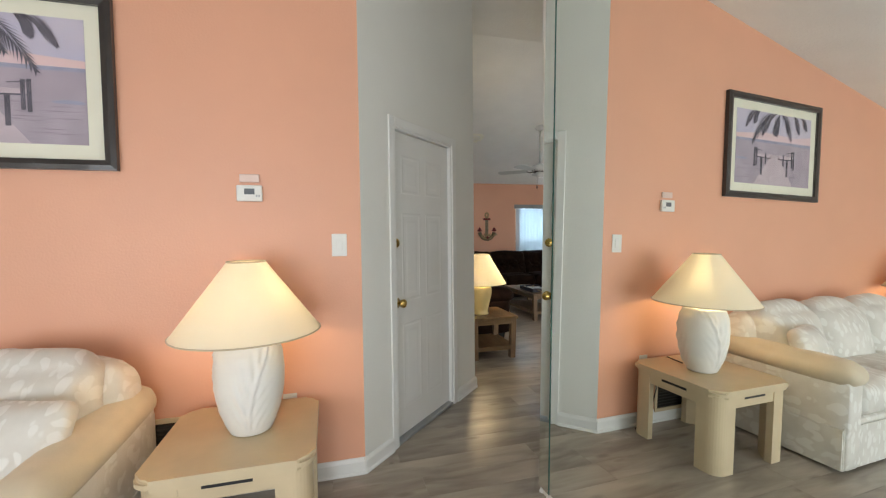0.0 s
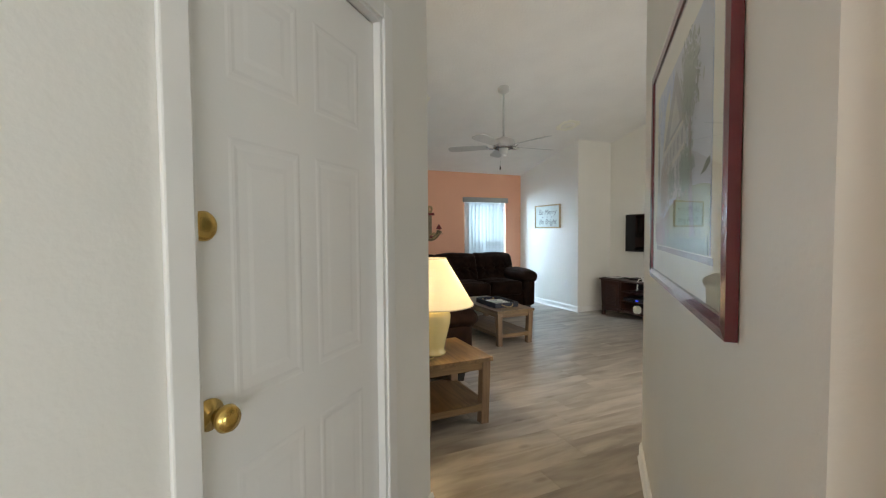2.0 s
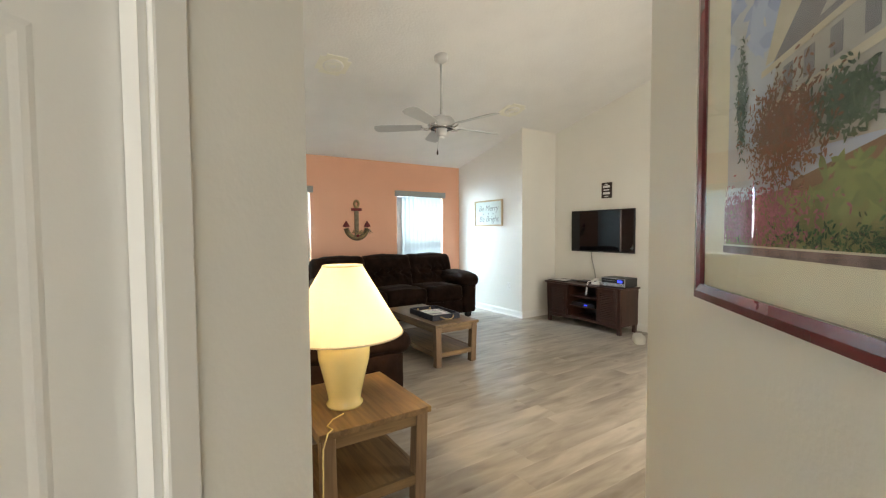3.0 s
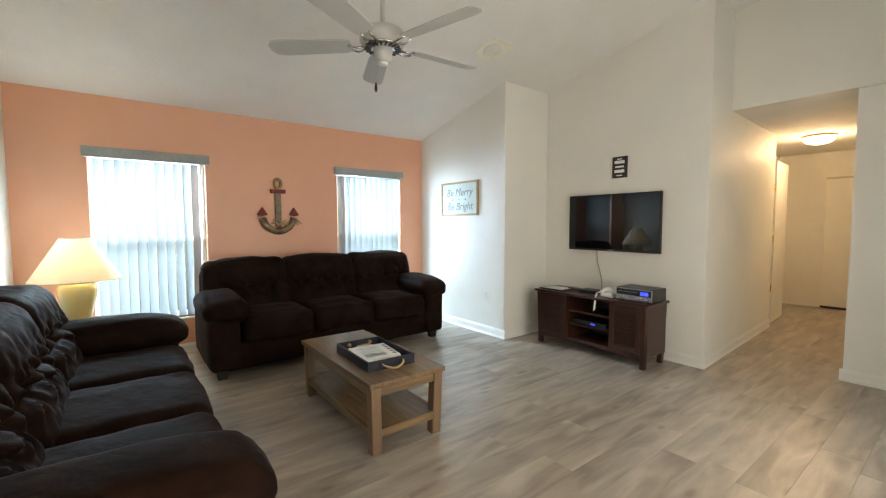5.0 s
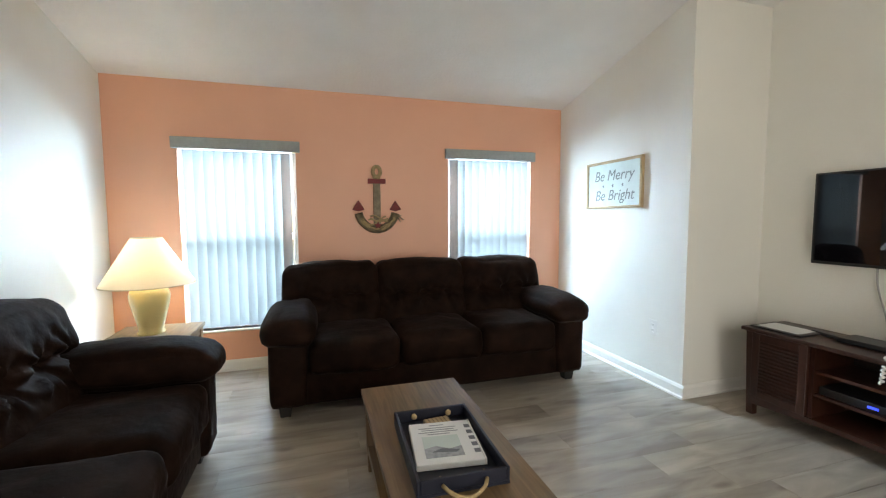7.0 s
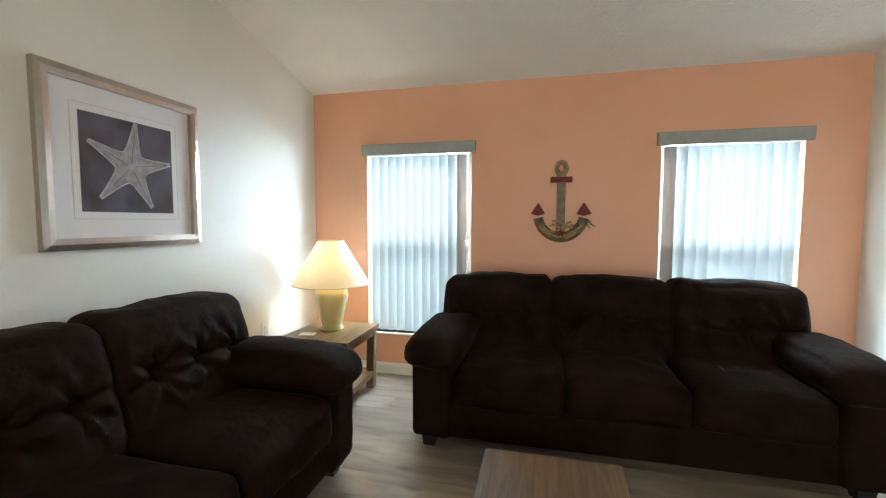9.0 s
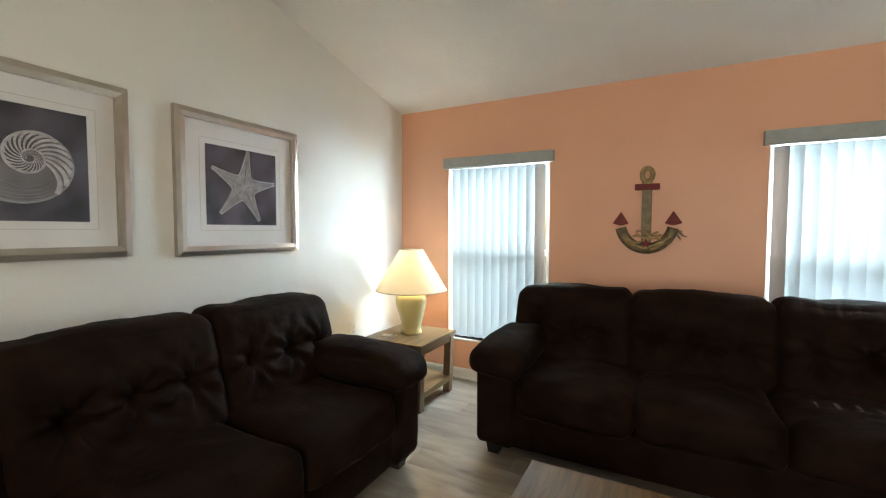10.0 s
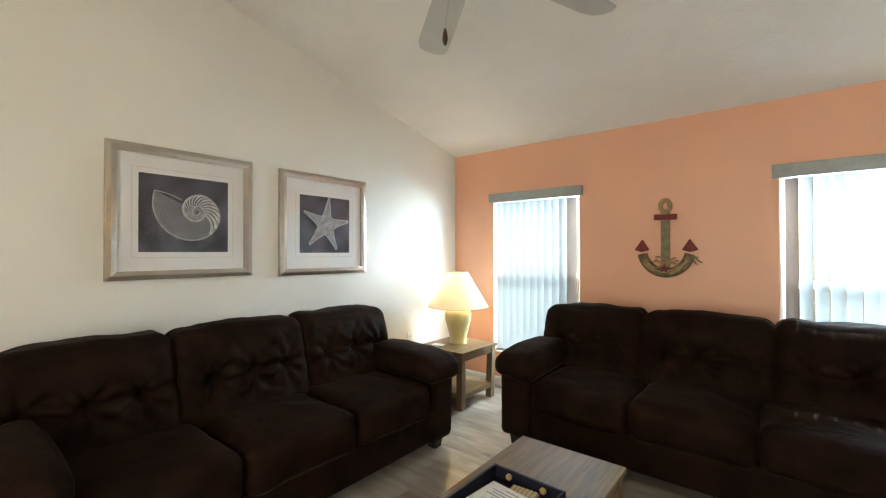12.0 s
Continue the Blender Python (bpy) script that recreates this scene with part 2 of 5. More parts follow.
def leafy(m, pale):
    """Adds pale woven leaf shapes to a cloth."""
    nt = m.node_tree
    b = nt.nodes["Principled BSDF"]
    src = b.inputs["Base Color"].links[0].from_socket
    tc = nt.nodes.new("ShaderNodeTexCoord")
    warp = nt.nodes.new("ShaderNodeTexNoise")
    warp.inputs["Scale"].default_value = 7.0
    nt.links.new(tc.outputs["Object"], warp.inputs["Vector"])
    mv = nt.nodes.new("ShaderNodeVectorMath")
    mv.operation = "MULTIPLY_ADD"
    mv.inputs[1].default_value = (0.12, 0.12, 0.12)
    nt.links.new(warp.outputs["Color"], mv.inputs[0])
    nt.links.new(tc.outputs["Object"], mv.inputs[2])
    mp = nt.nodes.new("ShaderNodeMapping")
    mp.inputs["Rotation"].default_value, mp.inputs["Scale"].default_value = (0.3, 0.6, 0.7), (26, 8, 13)
    nt.links.new(mv.outputs[0], mp.inputs[0])
    vo = nt.nodes.new("ShaderNodeTexVoronoi")
    vo.inputs["Scale"].default_value = 1.0
    nt.links.new(mp.outputs[0], vo.inputs["Vector"])
    rg = nt.nodes.new("ShaderNodeMapRange")
    rg.inputs[1].default_value, rg.inputs[2].default_value, rg.inputs[3].default_value, rg.inputs[4].default_value = 0.36, 0.44, 1.0, 0.0
    nt.links.new(vo.outputs["Distance"], rg.inputs[0])
    mx = nt.nodes.new("ShaderNodeMix")
    mx.data_type = "RGBA"
    mx.inputs[7].default_value = (*pale, 1)
    nt.links.new(rg.outputs[0], mx.inputs[0])
    nt.links.new(src, mx.inputs[6])
    nt.links.new(mx.outputs[2], b.inputs["Base Color"])


leafy(DAMASK, (0.79, 0.76, 0.70))
IVORY = mat("ivory_upholstery", (0.68, 0.58, 0.42), 0.6, vary=0.06, scale=10, bump=0.06, bump_scale=120, sheen=0.2)
VENT_DARK = mat("vent_dark", (0.035, 0.028, 0.022), 0.6, vary=0.2)
FAN_WHITE = mat("fan_white", (0.52, 0.52, 0.50), 0.5, vary=0.04, scale=10)
CHROME = mat("chrome", (0.6, 0.6, 0.6), 0.2, 1.0)
NICKEL = mat("brushed_nickel", (0.55, 0.50, 0.44), 0.28, 1.0, vary=0.1, scale=12)
MAT_BOARD = mat("mat_board", (0.78, 0.76, 0.74), 0.8, vary=0.02)
MAT_CREAM = mat("mat_cream", (0.84, 0.81, 0.66), 0.8, vary=0.03)
DARK_FRAME = mat("dark_frame", (0.022, 0.015, 0.012), 0.3, vary=0.2, scale=20, coat=0.4)
WINE_FRAME = mat("wine_frame", (0.16, 0.02, 0.03), 0.22, vary=0.15, scale=15, coat=0.5)
PRINT_DARK = mat("print_charcoal", (0.115, 0.108, 0.145), 0.8, vary=0.6, scale=7, dark=(0.022, 0.020, 0.030))
PRINT_PALE = mat("print_pale", (0.66, 0.65, 0.66), 0.8, vary=0.35, scale=40)
PRINT_MID = mat("print_mid", (0.22, 0.215, 0.235), 0.8, vary=0.3, scale=14)
NAVY = mat("navy_paint", (0.003, 0.0048, 0.016), 0.5, vary=0.2, scale=12)
ROPE = mat("rope", (0.42, 0.30, 0.15), 0.85, vary=0.25, scale=60, bump=0.4, bump_scale=150)
PAPER = mat("paper", (0.78, 0.79, 0.78), 0.7, vary=0.02)
INK = mat("ink_grey", (0.16, 0.17, 0.19), 0.8)
DRIFT = mat("driftwood", (0.30, 0.24, 0.16), 0.85, vary=0.35, scale=25, bump=0.4, bump_scale=50)
DRIFT_DARK = mat("driftwood_dark", (0.23, 0.175, 0.10), 0.85, vary=0.5, scale=28, bump=0.5, bump_scale=60)
RED_WOOD = mat("red_paint_worn", (0.20, 0.022, 0.022), 0.65, vary=0.3, scale=25)
SIGN_PALE = mat("sign_pale", (0.62, 0.70, 0.66), 0.7, vary=0.08, scale=12)
SIGN_FRAME = mat("sign_light_wood", (0.52, 0.39, 0.22), 0.6, vary=0.15, scale=20)
BLUE_LED = glow("blue_led", (0.03, 0.06, 1.0), 1.3)

# ---- mesh helpers ----


def part(name, bm, material, parent, label="", smooth=False):
    me = bpy.data.meshes.new(name)
    if len(bm.faces) > 1:
        bmesh.ops.recalc_face_normals(bm, faces=bm.faces)
    if smooth:
        for f in bm.faces:
            f.smooth = True
    bm.to_mesh(me)
    bm.free()
    me.materials.append(material)
    ob = new(name, me)
    ob.parent = parent
    if label:
        tagged(ob, label)
    return ob


def thing(name, m, label, category, group="", kind=""):
    ob = new(name)
    ob.empty_display_size = 0.05
    ob.matrix_world = m
    return tagged(ob, label, category, group, kind)


def setting(name, bm, material, smooth=False):
    ob = part(name, bm, material, None, "", smooth)
    return tagged(ob, kind="structure")


def box(bm, lo, hi, bevel=0.0, seg=2, turn=None):
    """An axis-aligned box between two corners, with rounded edges if bevel is given."""
    lo, hi = Vector(lo), Vector(hi)
    mid, size = (lo + hi) / 2, hi - lo
    tmp = bmesh.new()
    bmesh.ops.create_cube(tmp, size=1.0)
    for v in tmp.verts:
        v.co = Vector((v.co.x * size.x, v.co.y * size.y, v.co.z * size.z))
    if bevel > 0:
        bmesh.ops.bevel(tmp, geom=list(tmp.edges), offset=bevel, segments=seg, affect="EDGES", profile=0.5)
    for v in tmp.verts:
        v.co = (turn @ v.co if turn else v.co) + mid
    join(bm, tmp)
    return bm


def join(bm, tmp):
    me = bpy.data.meshes.new("tmp")
    tmp.to_mesh(me)
    tmp.free()
    bm.from_mesh(me)
    bpy.data.meshes.remove(me)


def B(*args, **kw):
    return box(bmesh.new(), *args, **kw)


def sheet(x0, x1, z0, z1, y):
    """One pane of thin glass in the plane y, its face to -y."""
    bm = bmesh.new()
    bm.faces.new([bm.verts.new(c) for c in ((x0, y, z0), (x1, y, z0), (x1, y, z1), (x0, y, z1))])
    return bm


def prism(bm, corners, lift):
    """A flat polygon (3D corners) thickened along the vector lift."""
    lift = Vector(lift)
    a = [bm.verts.new(c) for c in corners]
    b = [bm.verts.new(Vector(c) + lift) for c in corners]
    bm.faces.new(a)
    bm.faces.new(b[::-1])
    for i in range(len(a)):
        j = (i + 1) % len(a)
        bm.faces.new((a[i], b[i], b[j], a[j]))
    return bm


def lathe(bm, profile, seg=40, squash=1.0, centre=(0, 0, 0), close=True):
    """A turned shape round the z axis from (radius, height) pairs."""
    cx, cy, cz = centre
    rings = []
    for r, z in profile:
        rings.append([bm.verts.new((cx + r * math.cos(2 * math.pi * i / seg), cy + squash * r * math.sin(2 * math.pi * i / seg), cz + z)) for i in range(seg)])
    for a, b in zip(rings, rings[1:]):
        for i in range(seg):
            j = (i + 1) % seg
            bm.faces.new((a[i], a[j], b[j], b[i]))
    if close:
        for ring in (rings[0], rings[-1]):
            bm.faces.new(ring)
    return bm


def tube(bm, points, r, seg=8, r_end=None):
    """A round bar along points."""
    pts = [Vector(p) for p in points]
    rings = []
    for i, p in enumerate(pts):
        d = (pts[min(i + 1, len(pts) - 1)] - pts[max(i - 1, 0)]).normalized()
        side = d.orthogonal().normalized() if i == 0 else (side - d * side.dot(d)).normalized()
        up = d.cross(side)
        k = r if r_end is None else r + (r_end - r) * i / (len(pts) - 1)
        rings.append([bm.verts.new(p + k * (math.cos(a) * side + math.sin(a) * up)) for a in (2 * math.pi * j / seg for j in range(seg))])
    for a, b in zip(rings, rings[1:]):
        for i in range(seg):
            j = (i + 1) % seg
            bm.faces.new((a[i], a[j], b[j], b[i]))
    bm.faces.new(rings[0])
    bm.faces.new(rings[-1])
    return bm


def cushion(size, centre, r, puff=(0, 0, 0), cuts=14, tufts=(), lumps=0.0, shape=None):
    """A stuffed block: rounded by r, its faces swollen by puff along x, y, z. tufts: (u, v) in -1..1 on the -y face, pulled in."""
    bm = bmesh.new()
    bmesh.ops.create_cube(bm, size=2.0)
    bmesh.ops.subdivide_edges(bm, edges=list(bm.edges), cuts=cuts, use_grid_fill=True)
    half = Vector(size) / 2
    for v in bm.verts:
        p = v.co.copy()
        q = Vector((p.x * half.x, p.y * half.y, p.z * half.z))
        core = Vector([max(-(h - r), min(h - r, c)) for c, h in zip(q, half)])
        off = q - core
        if off.length > 1e-9:
            most = max(abs(c) for c in off)
            q = core + off.normalized() * min(r, most if off.length < 1e-6 else r * min(1.0, most / r))
        ux, uy, uz = 1 - p.x * p.x, 1 - p.y * p.y, 1 - p.z * p.z
        q += Vector((puff[0] * p.x * uy * uz, puff[1] * p.y * ux * uz, puff[2] * p.z * ux * uy))
        if p.y < -0.3:
            for tu, tv in tufts:
                dx, dz = (p.x - tu) * half.x, (p.z - tv) * half.z
                d = math.hypot(dx, dz)
                q.y += 0.055 * math.exp(-(d / 0.030) ** 2) + 0.030 * math.exp(-(d / 0.10) ** 2)
                a = math.atan2(dz, dx)
                q.y += 0.016 * math.exp(-((d - 0.070) / 0.055) ** 2) * math.cos(7 * a + tu * 9 + 1.5 * noise.noise(Vector((tu * 5, a, 3.0))))
                q.y += 0.012 * math.exp(-((d - 0.12) / 0.07) ** 2) * (1 - abs(math.sin(4.5 * a + tu * 5)))
            if tufts:
                reach = max(abs(t[0]) for t in tufts) + 0.25
                sag = tufts[0][1] + 0.05 * math.sin(5 * p.x)
                q.y += 0.022 * math.exp(-((p.z - sag) * half.z / 0.022) ** 2) * max(0.0, 1 - (p.x / reach) ** 4)
        if lumps:
            q += Vector((0, 1, 1)) * lumps * noise.noise((q + Vector(centre)) * 6.0) + Vector((0, 1, 0.6)) * lumps * 0.5 * noise.noise((q + Vector(centre)) * 17.0)
        if shape:
            q = shape(q)
        v.co = q + Vector(centre)
    return bm

# ---- structure ----
R2 = math.sqrt(0.5)


def wall(name, p0, p1, tops, material, out, thick=0.12, holes=(), low=0.0):
    """An upright wall. Its room face runs from p0 to p1; out is the way to its back. tops: (share of the length, height)."""
    p0, p1, out = Vector((*p0, 0)), Vector((*p1, 0)), Vector((*out, 0)).normalized() * thick
    length = (p1 - p0).length
    way = (p1 - p0) / length
    line = [(s * length, z) for s, z in tops]

    def top(s):
        for (a, za), (b, zb) in zip(line, line[1:]):
            if a - 1e-6 <= s <= b + 1e-6:
                return za + (zb - za) * (s - a) / (b - a)
        return line[-1][1]

    cuts = sorted({0.0, length, *[s for s, _ in line], *[h[0] for h in holes], *[h[1] for h in holes]})
    bm = bmesh.new()
    for a, b in zip(cuts, cuts[1:]):
        if b - a < 1e-4:
            continue
        here = sorted((h[2], h[3]) for h in holes if h[0] < b - 1e-4 and h[1] > a + 1e-4)
        z = low
        spans = []
        for h0, h1 in here:
            if h0 > z:
                spans.append((z, z, h0, h0))
            z = h1
        spans.append((z, z, top(a), top(b)))
        for za, zb, ta, tb in spans:
            prism(bm, [p0 + way * a + Vector((0, 0, za)), p0 + way * b + Vector((0, 0, zb)), p0 + way * b + Vector((0, 0, tb)), p0 + way * a + Vector((0, 0, ta))], out)
    return setting(name, bm, material)


UP = 0.06  # walls run on above the ceiling's face
holes = [(x0 - XL, x1 - XL, *WIN_Z) for x0, x1 in WIN]
wall("wall_north", (XL - 0.12, YW), (XS + 0.05, YW), [(0, WALL_Z + UP), (1, WALL_Z + UP)], SALMON, (0, 1), 0.16, [(a + 0.12, b + 0.12, c, d) for a, b, c, d in holes])
wall("wall_west", (XL, CL + XL), (XL, YW), [(0, RIDGE_Z + UP), ((RIDGE_Y - CL - XL) / (YW - CL - XL), RIDGE_Z + UP), (1, WALL_Z + UP)], WHITE, (-1, 0))
wall("wall_closet_side", (XS, YW), (XS, YS), [(0, WALL_Z + UP), (1, ceil_b(YS) + UP)], WHITE, (1, 0), 0.10)
wall("wall_closet_front", (XS + 0.10, YS), (XT + 0.10, YS), [(0, ceil_b(YS) + UP), (1, ceil_b(YS) + UP)], WHITE, (0, 1), 0.10)
wall("wall_tv", (XT, YS), (XT, YT), [(0, ceil_b(YS) + UP), (1, ceil_b(YT) + UP)], WHITE, (1, 0), 0.12)
XH = 6.56
wall("wall_header", (XH, YT + 0.1), (XH, 3.1), [(0, ceil_b(YT) + UP), ((YT - RIDGE_Y) / (YT - 3.1), RIDGE_Z + UP), (1, RIDGE_Z + UP)], WHITE, (1, 0), 0.10, low=2.30)
wall("wall_hall_north", (XT + 0.12, YT), (8.30, YT + 0.125), [(0, 3.22), (1, 3.22)], WHITE, (0, 1), 0.12)
wall("wall_hall_recess", (8.36, YT + 0.245), (8.36, 5.62), [(0, 2.36), (1, 2.36)], WHITE, (-1, 0), 0.12)
wall("wall_hall_back", (8.24, 5.62), (10.4, 5.62), [(0, 2.36), (1, 2.36)], WHITE, (0, 1), 0.12)
wall("wall_hall_end", (10.3, 5.62), (10.3, 4.1), [(0, 2.36), (1, 2.36)], WHITE, (1, 0), 0.12)
wall("wall_hall_south", (6.62, 4.24), (10.3, 4.24), [(0, 2.36), (1, 2.36)], WHITE, (0, -1), 0.12)
wall("wall_nook_east", (6.62, 4.12), (6.62, 3.1), [(0, 2.30), (1, 2.30)], WHITE, (1, 0), 0.12)
E2 = (2.60, 2.60 + CR)
# unseen closing wall; its opening is added to let the fill lamp in
wall("wall_south", E2, (6.74, E2[1]), [(0, RIDGE_Z + UP), (1, RIDGE_Z + UP)], WHITE, (0, -1), 0.12, [(0.3, 2.4, 0.25, 2.15)])
D0, D1 = (YA - CL, YA), (XL, XL + CL)
DOOR_S = (0.325, 1.075)
DOOR_H = 2.055
wall("wall_diagonal_door", D0, D1, [(0, RIDGE_Z + UP), (1, RIDGE_Z + UP)], WHITE, (-1, 1), 0.14, [(*DOOR_S, 0.0, DOOR_H)])
M0 = (1.178, 1.178 + CR)
wall("wall_diagonal_picture", M0, E2, [(0, RIDGE_Z + UP), (1, RIDGE_Z + UP)], WHITE, (1, -1), 0.12)
MIRROR_TURN = math.tan(0.0473)
wall("wall_mirror", M0, (M0[0] + (M0[1] + 3.2) * MIRROR_TURN, -3.2), [(0, RIDGE_Z + UP), (1, RIDGE_Z + UP)], WHITE, (1, 0), 0.12)
XW, YB = -3.75, -3.1
wall("wall_salmon", (XW - 0.12, YA), D0, [(0, ceil_a(XW) + UP), (1, ceil_a(D0[0]) + UP)], SALMON, (0, 1), 0.14)
wall("wall_first_west", (XW, YB), (XW, YA), [(0, ceil_a(XW) + UP), (1, ceil_a(XW) + UP)], WHITE, (-1, 0))
wall("wall_first_south", (XW - 0.12, YB), (1.55, YB), [(0, ceil_a(XW) + UP), ((0.637 - XW + 0.12) / (1.67 - XW), RIDGE_Z + UP), (1, RIDGE_Z + UP)], WHITE, (0, -1), 0.14, [(0.27, 4.27, 0.05, 2.10)])

# ceilings
bm = bmesh.new()
prism(bm, [(XL - 0.12, YW + 0.16, WALL_Z - SLOPE * 0.16), (6.66, YW + 0.16, WALL_Z - SLOPE * 0.16), (6.66, RIDGE_Y, RIDGE_Z), (XL - 0.12, RIDGE_Y, RIDGE_Z)], (0, 0, 0.1))
setting("ceiling_vault", bm, CEIL)
bm = bmesh.new()
prism(bm, [(0.637, YB - 0.14, RIDGE_Z), (0.637, RIDGE_Y, RIDGE_Z), (6.74, RIDGE_Y, RIDGE_Z), (6.74, YB - 0.14, RIDGE_Z)], (0, 0, 0.1))
setting("ceiling_flat", bm, CEIL)
bm = bmesh.new()
prism(bm, [(XW - 0.12, YB - 0.14, ceil_a(XW - 0.12)), (0.637, YB - 0.14, RIDGE_Z), (0.637, YA + 0.14, RIDGE_Z), (XW - 0.12, YA + 0.14, ceil_a(XW - 0.12))], (0, 0, 0.1))
setting("ceiling_first_room", bm, CEIL)
setting("ceiling_hall", B((XH + 0.10, 3.1, 2.30), (10.42, 5.74, 2.40)), CEIL)
setting("slab", B((XW - 0.2, YB - 0.2, -0.15), (10.5, YW + 0.2, -0.004)), SUBFLOOR)


def baseboard(p0, p1, into, height=0.095):
    """A skirting board with a rounded upper edge and a shoe along a wall; into is the way into the room."""
    p0, p1, into = Vector((*p0, 0)), Vector((*p1, 0)), Vector((*into, 0)).normalized()
    outline = [(0, 0), (0.020, 0), (0.020, 0.012), (0.013, 0.020), (0.013, height - 0.022), (0.007, height - 0.006), (0.003, height), (0, height)]
    bm = bmesh.new()
    prism(bm, [p0 + into * u + Vector((0, 0, v)) for u, v in outline], p1 - p0)
    return setting("baseboard", bm, TRIM)


baseboard((XL + 0.02, YW), (XS - 0.02, YW), (0, -1))
baseboard((XL, CL + XL + 0.01), (XL, YW), (1, 0))
baseboard((XS, YS - 0.02), (XS, YW), (-1, 0))
baseboard((XS, YS), (XT, YS), (0, -1))
baseboard((XT, YT - 0.02), (XT, YS), (-1, 0))
baseboard((XT - 0.02, YT), (8.30, YT + 0.125), (0, -1))
baseboard((8.6, 5.62), (10.3, 5.62), (0, -1))
baseboard((10.3, 5.18), (10.3, 5.62), (-1, 0))
baseboard((6.62, 4.24), (10.3, 4.24), (0, 1))
baseboard((6.62, 3.24), (6.62, 4.26), (-1, 0))
baseboard((E2[0] - 0.005, E2[1]), (6.62, E2[1]), (0, 1))
baseboard(M0, (E2[0] + 0.01, E2[1] + 0.01), (-1, 1))
baseboard((XW, YA), (D0[0] + 0.01, YA), (0, -1))
dw = Vector((R2, R2, 0))
d0 = Vector((*D0, 0))
for a, b in ((-0.01, DOOR_S[0] - 0.06), (DOOR_S[1] + 0.06, 1.50)):
    p, q = d0 + dw * a, d0 + dw * b
    baseboard((p.x, p.y), (q.x, q.y), (1, -1))


# ---- things of the structure: windows, door, mirror ----
def m_at(x, y, z=0.0, rz=0.0):
    return pose(x, y, z, 0, 0, rz)


def window(name, x0, x1):
    w, (z0, z1) = x1 - x0, WIN_Z
    win = thing(name, m_at(x0, YW, z0), "white metal single-hung window behind vertical blinds", "window", "windows in the salmon wall", "structure")
    h = z1 - z0
    f = 0.04
    for lo, hi in (((0, 0.09, 0), (f, 0.14, h)), ((w - f, 0.09, 0), (w, 0.14, h)), ((f, 0.09, 0), (w - f, 0.14, f)), ((f, 0.09, h - f), (w - f, 0.14, h)), ((f, 0.085, h / 2 - 0.025), (w - f, 0.135, h / 2 + 0.025))):
        part("window_frame", B(lo, hi, bevel=0.004, seg=1), TRIM, win)
    part("window_sill", B((-0.02, -0.012, -0.02), (w + 0.02, 0.09, 0.0), bevel=0.005), TRIM, win)
    part("insect_screen", sheet(f, w - f, f, h / 2 - 0.025, 0.142), MESH, win, "fine dark insect screen")
    for za, zb in ((f, h / 2 - 0.025), (h / 2 + 0.025, h - f)):
        pane = part("pane", sheet(f, w - f, za, zb, 0.112), GLASS, win)
        pane.visible_shadow = False
    return win


def blinds(x0, x1, count, gap_right, turn):
    w = x1 - x0
    z0, z1 = WIN_Z
    b = thing("vertical_blinds", m_at(x0, YW, z0), "white vinyl vertical blinds, nearly closed, under a grey cloth valance", "blinds", "blinds over the windows")
    h = z1 - z0
    val = part("valance", B((-0.035, -0.045, h - 0.045), (w + 0.035, -0.003, h + 0.045), bevel=0.004), VALANCE, b, "grey woven valance strip")
    part("headrail", B((0.01, 0.015, h - 0.04), (w - 0.01, 0.055, h), bevel=0.003, seg=1), TRIM, b)
    pitch = (w - 0.05 - gap_right) / count
    for i in range(count):
        cx = 0.03 + pitch * (i + 0.5)
        bm = bmesh.new()
        half, rows = 0.0434, 5
        ang = radians(turn + random.uniform(-2.5, 2.5))
        pts = []
        for k in range(rows):
            u = -half + 2 * half * k / (rows - 1)
            v = 0.006 * (1 - (u / half) ** 2)
            pts.append((cx + u * math.cos(ang) - v * math.sin(ang), 0.035 + u * math.sin(ang) + v * math.cos(ang)))
        sway = random.uniform(-0.002, 0.002)
        rings = []
        for z in (0.012, h * 0.5, h - 0.045):
            rings.append([bm.verts.new((x + sway * (h - z), y, z)) for x, y in pts])
        for a, c in zip(rings, rings[1:]):
            for k in range(rows - 1):
                bm.faces.new((a[k], a[k + 1], c[k + 1], c[k]))
        part("slat", bm, SLAT, b, smooth=True)
    part("wand", tube(bmesh.new(), [(w - 0.02, 0.0, h - 0.05), (w - 0.02, 0.0, 0.55)], 0.004), TRIM, b)
    return b


window("window_1", *WIN[0])
window("window_2", *WIN[1])
blinds(*WIN[0], 11, 0.03, 35)
blinds(*WIN[1], 11, 0.0, -41)

# sliding door assumed behind the walk's start, unseen but for its daylight
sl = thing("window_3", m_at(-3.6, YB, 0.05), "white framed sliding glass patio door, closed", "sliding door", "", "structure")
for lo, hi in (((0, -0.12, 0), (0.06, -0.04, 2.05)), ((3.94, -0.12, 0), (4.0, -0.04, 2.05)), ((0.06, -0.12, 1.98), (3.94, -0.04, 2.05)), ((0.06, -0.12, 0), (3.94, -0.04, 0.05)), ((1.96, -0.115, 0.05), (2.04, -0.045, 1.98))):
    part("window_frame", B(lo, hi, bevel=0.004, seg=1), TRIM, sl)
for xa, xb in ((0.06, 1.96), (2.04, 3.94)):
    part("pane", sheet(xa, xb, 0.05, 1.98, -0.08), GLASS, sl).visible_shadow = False


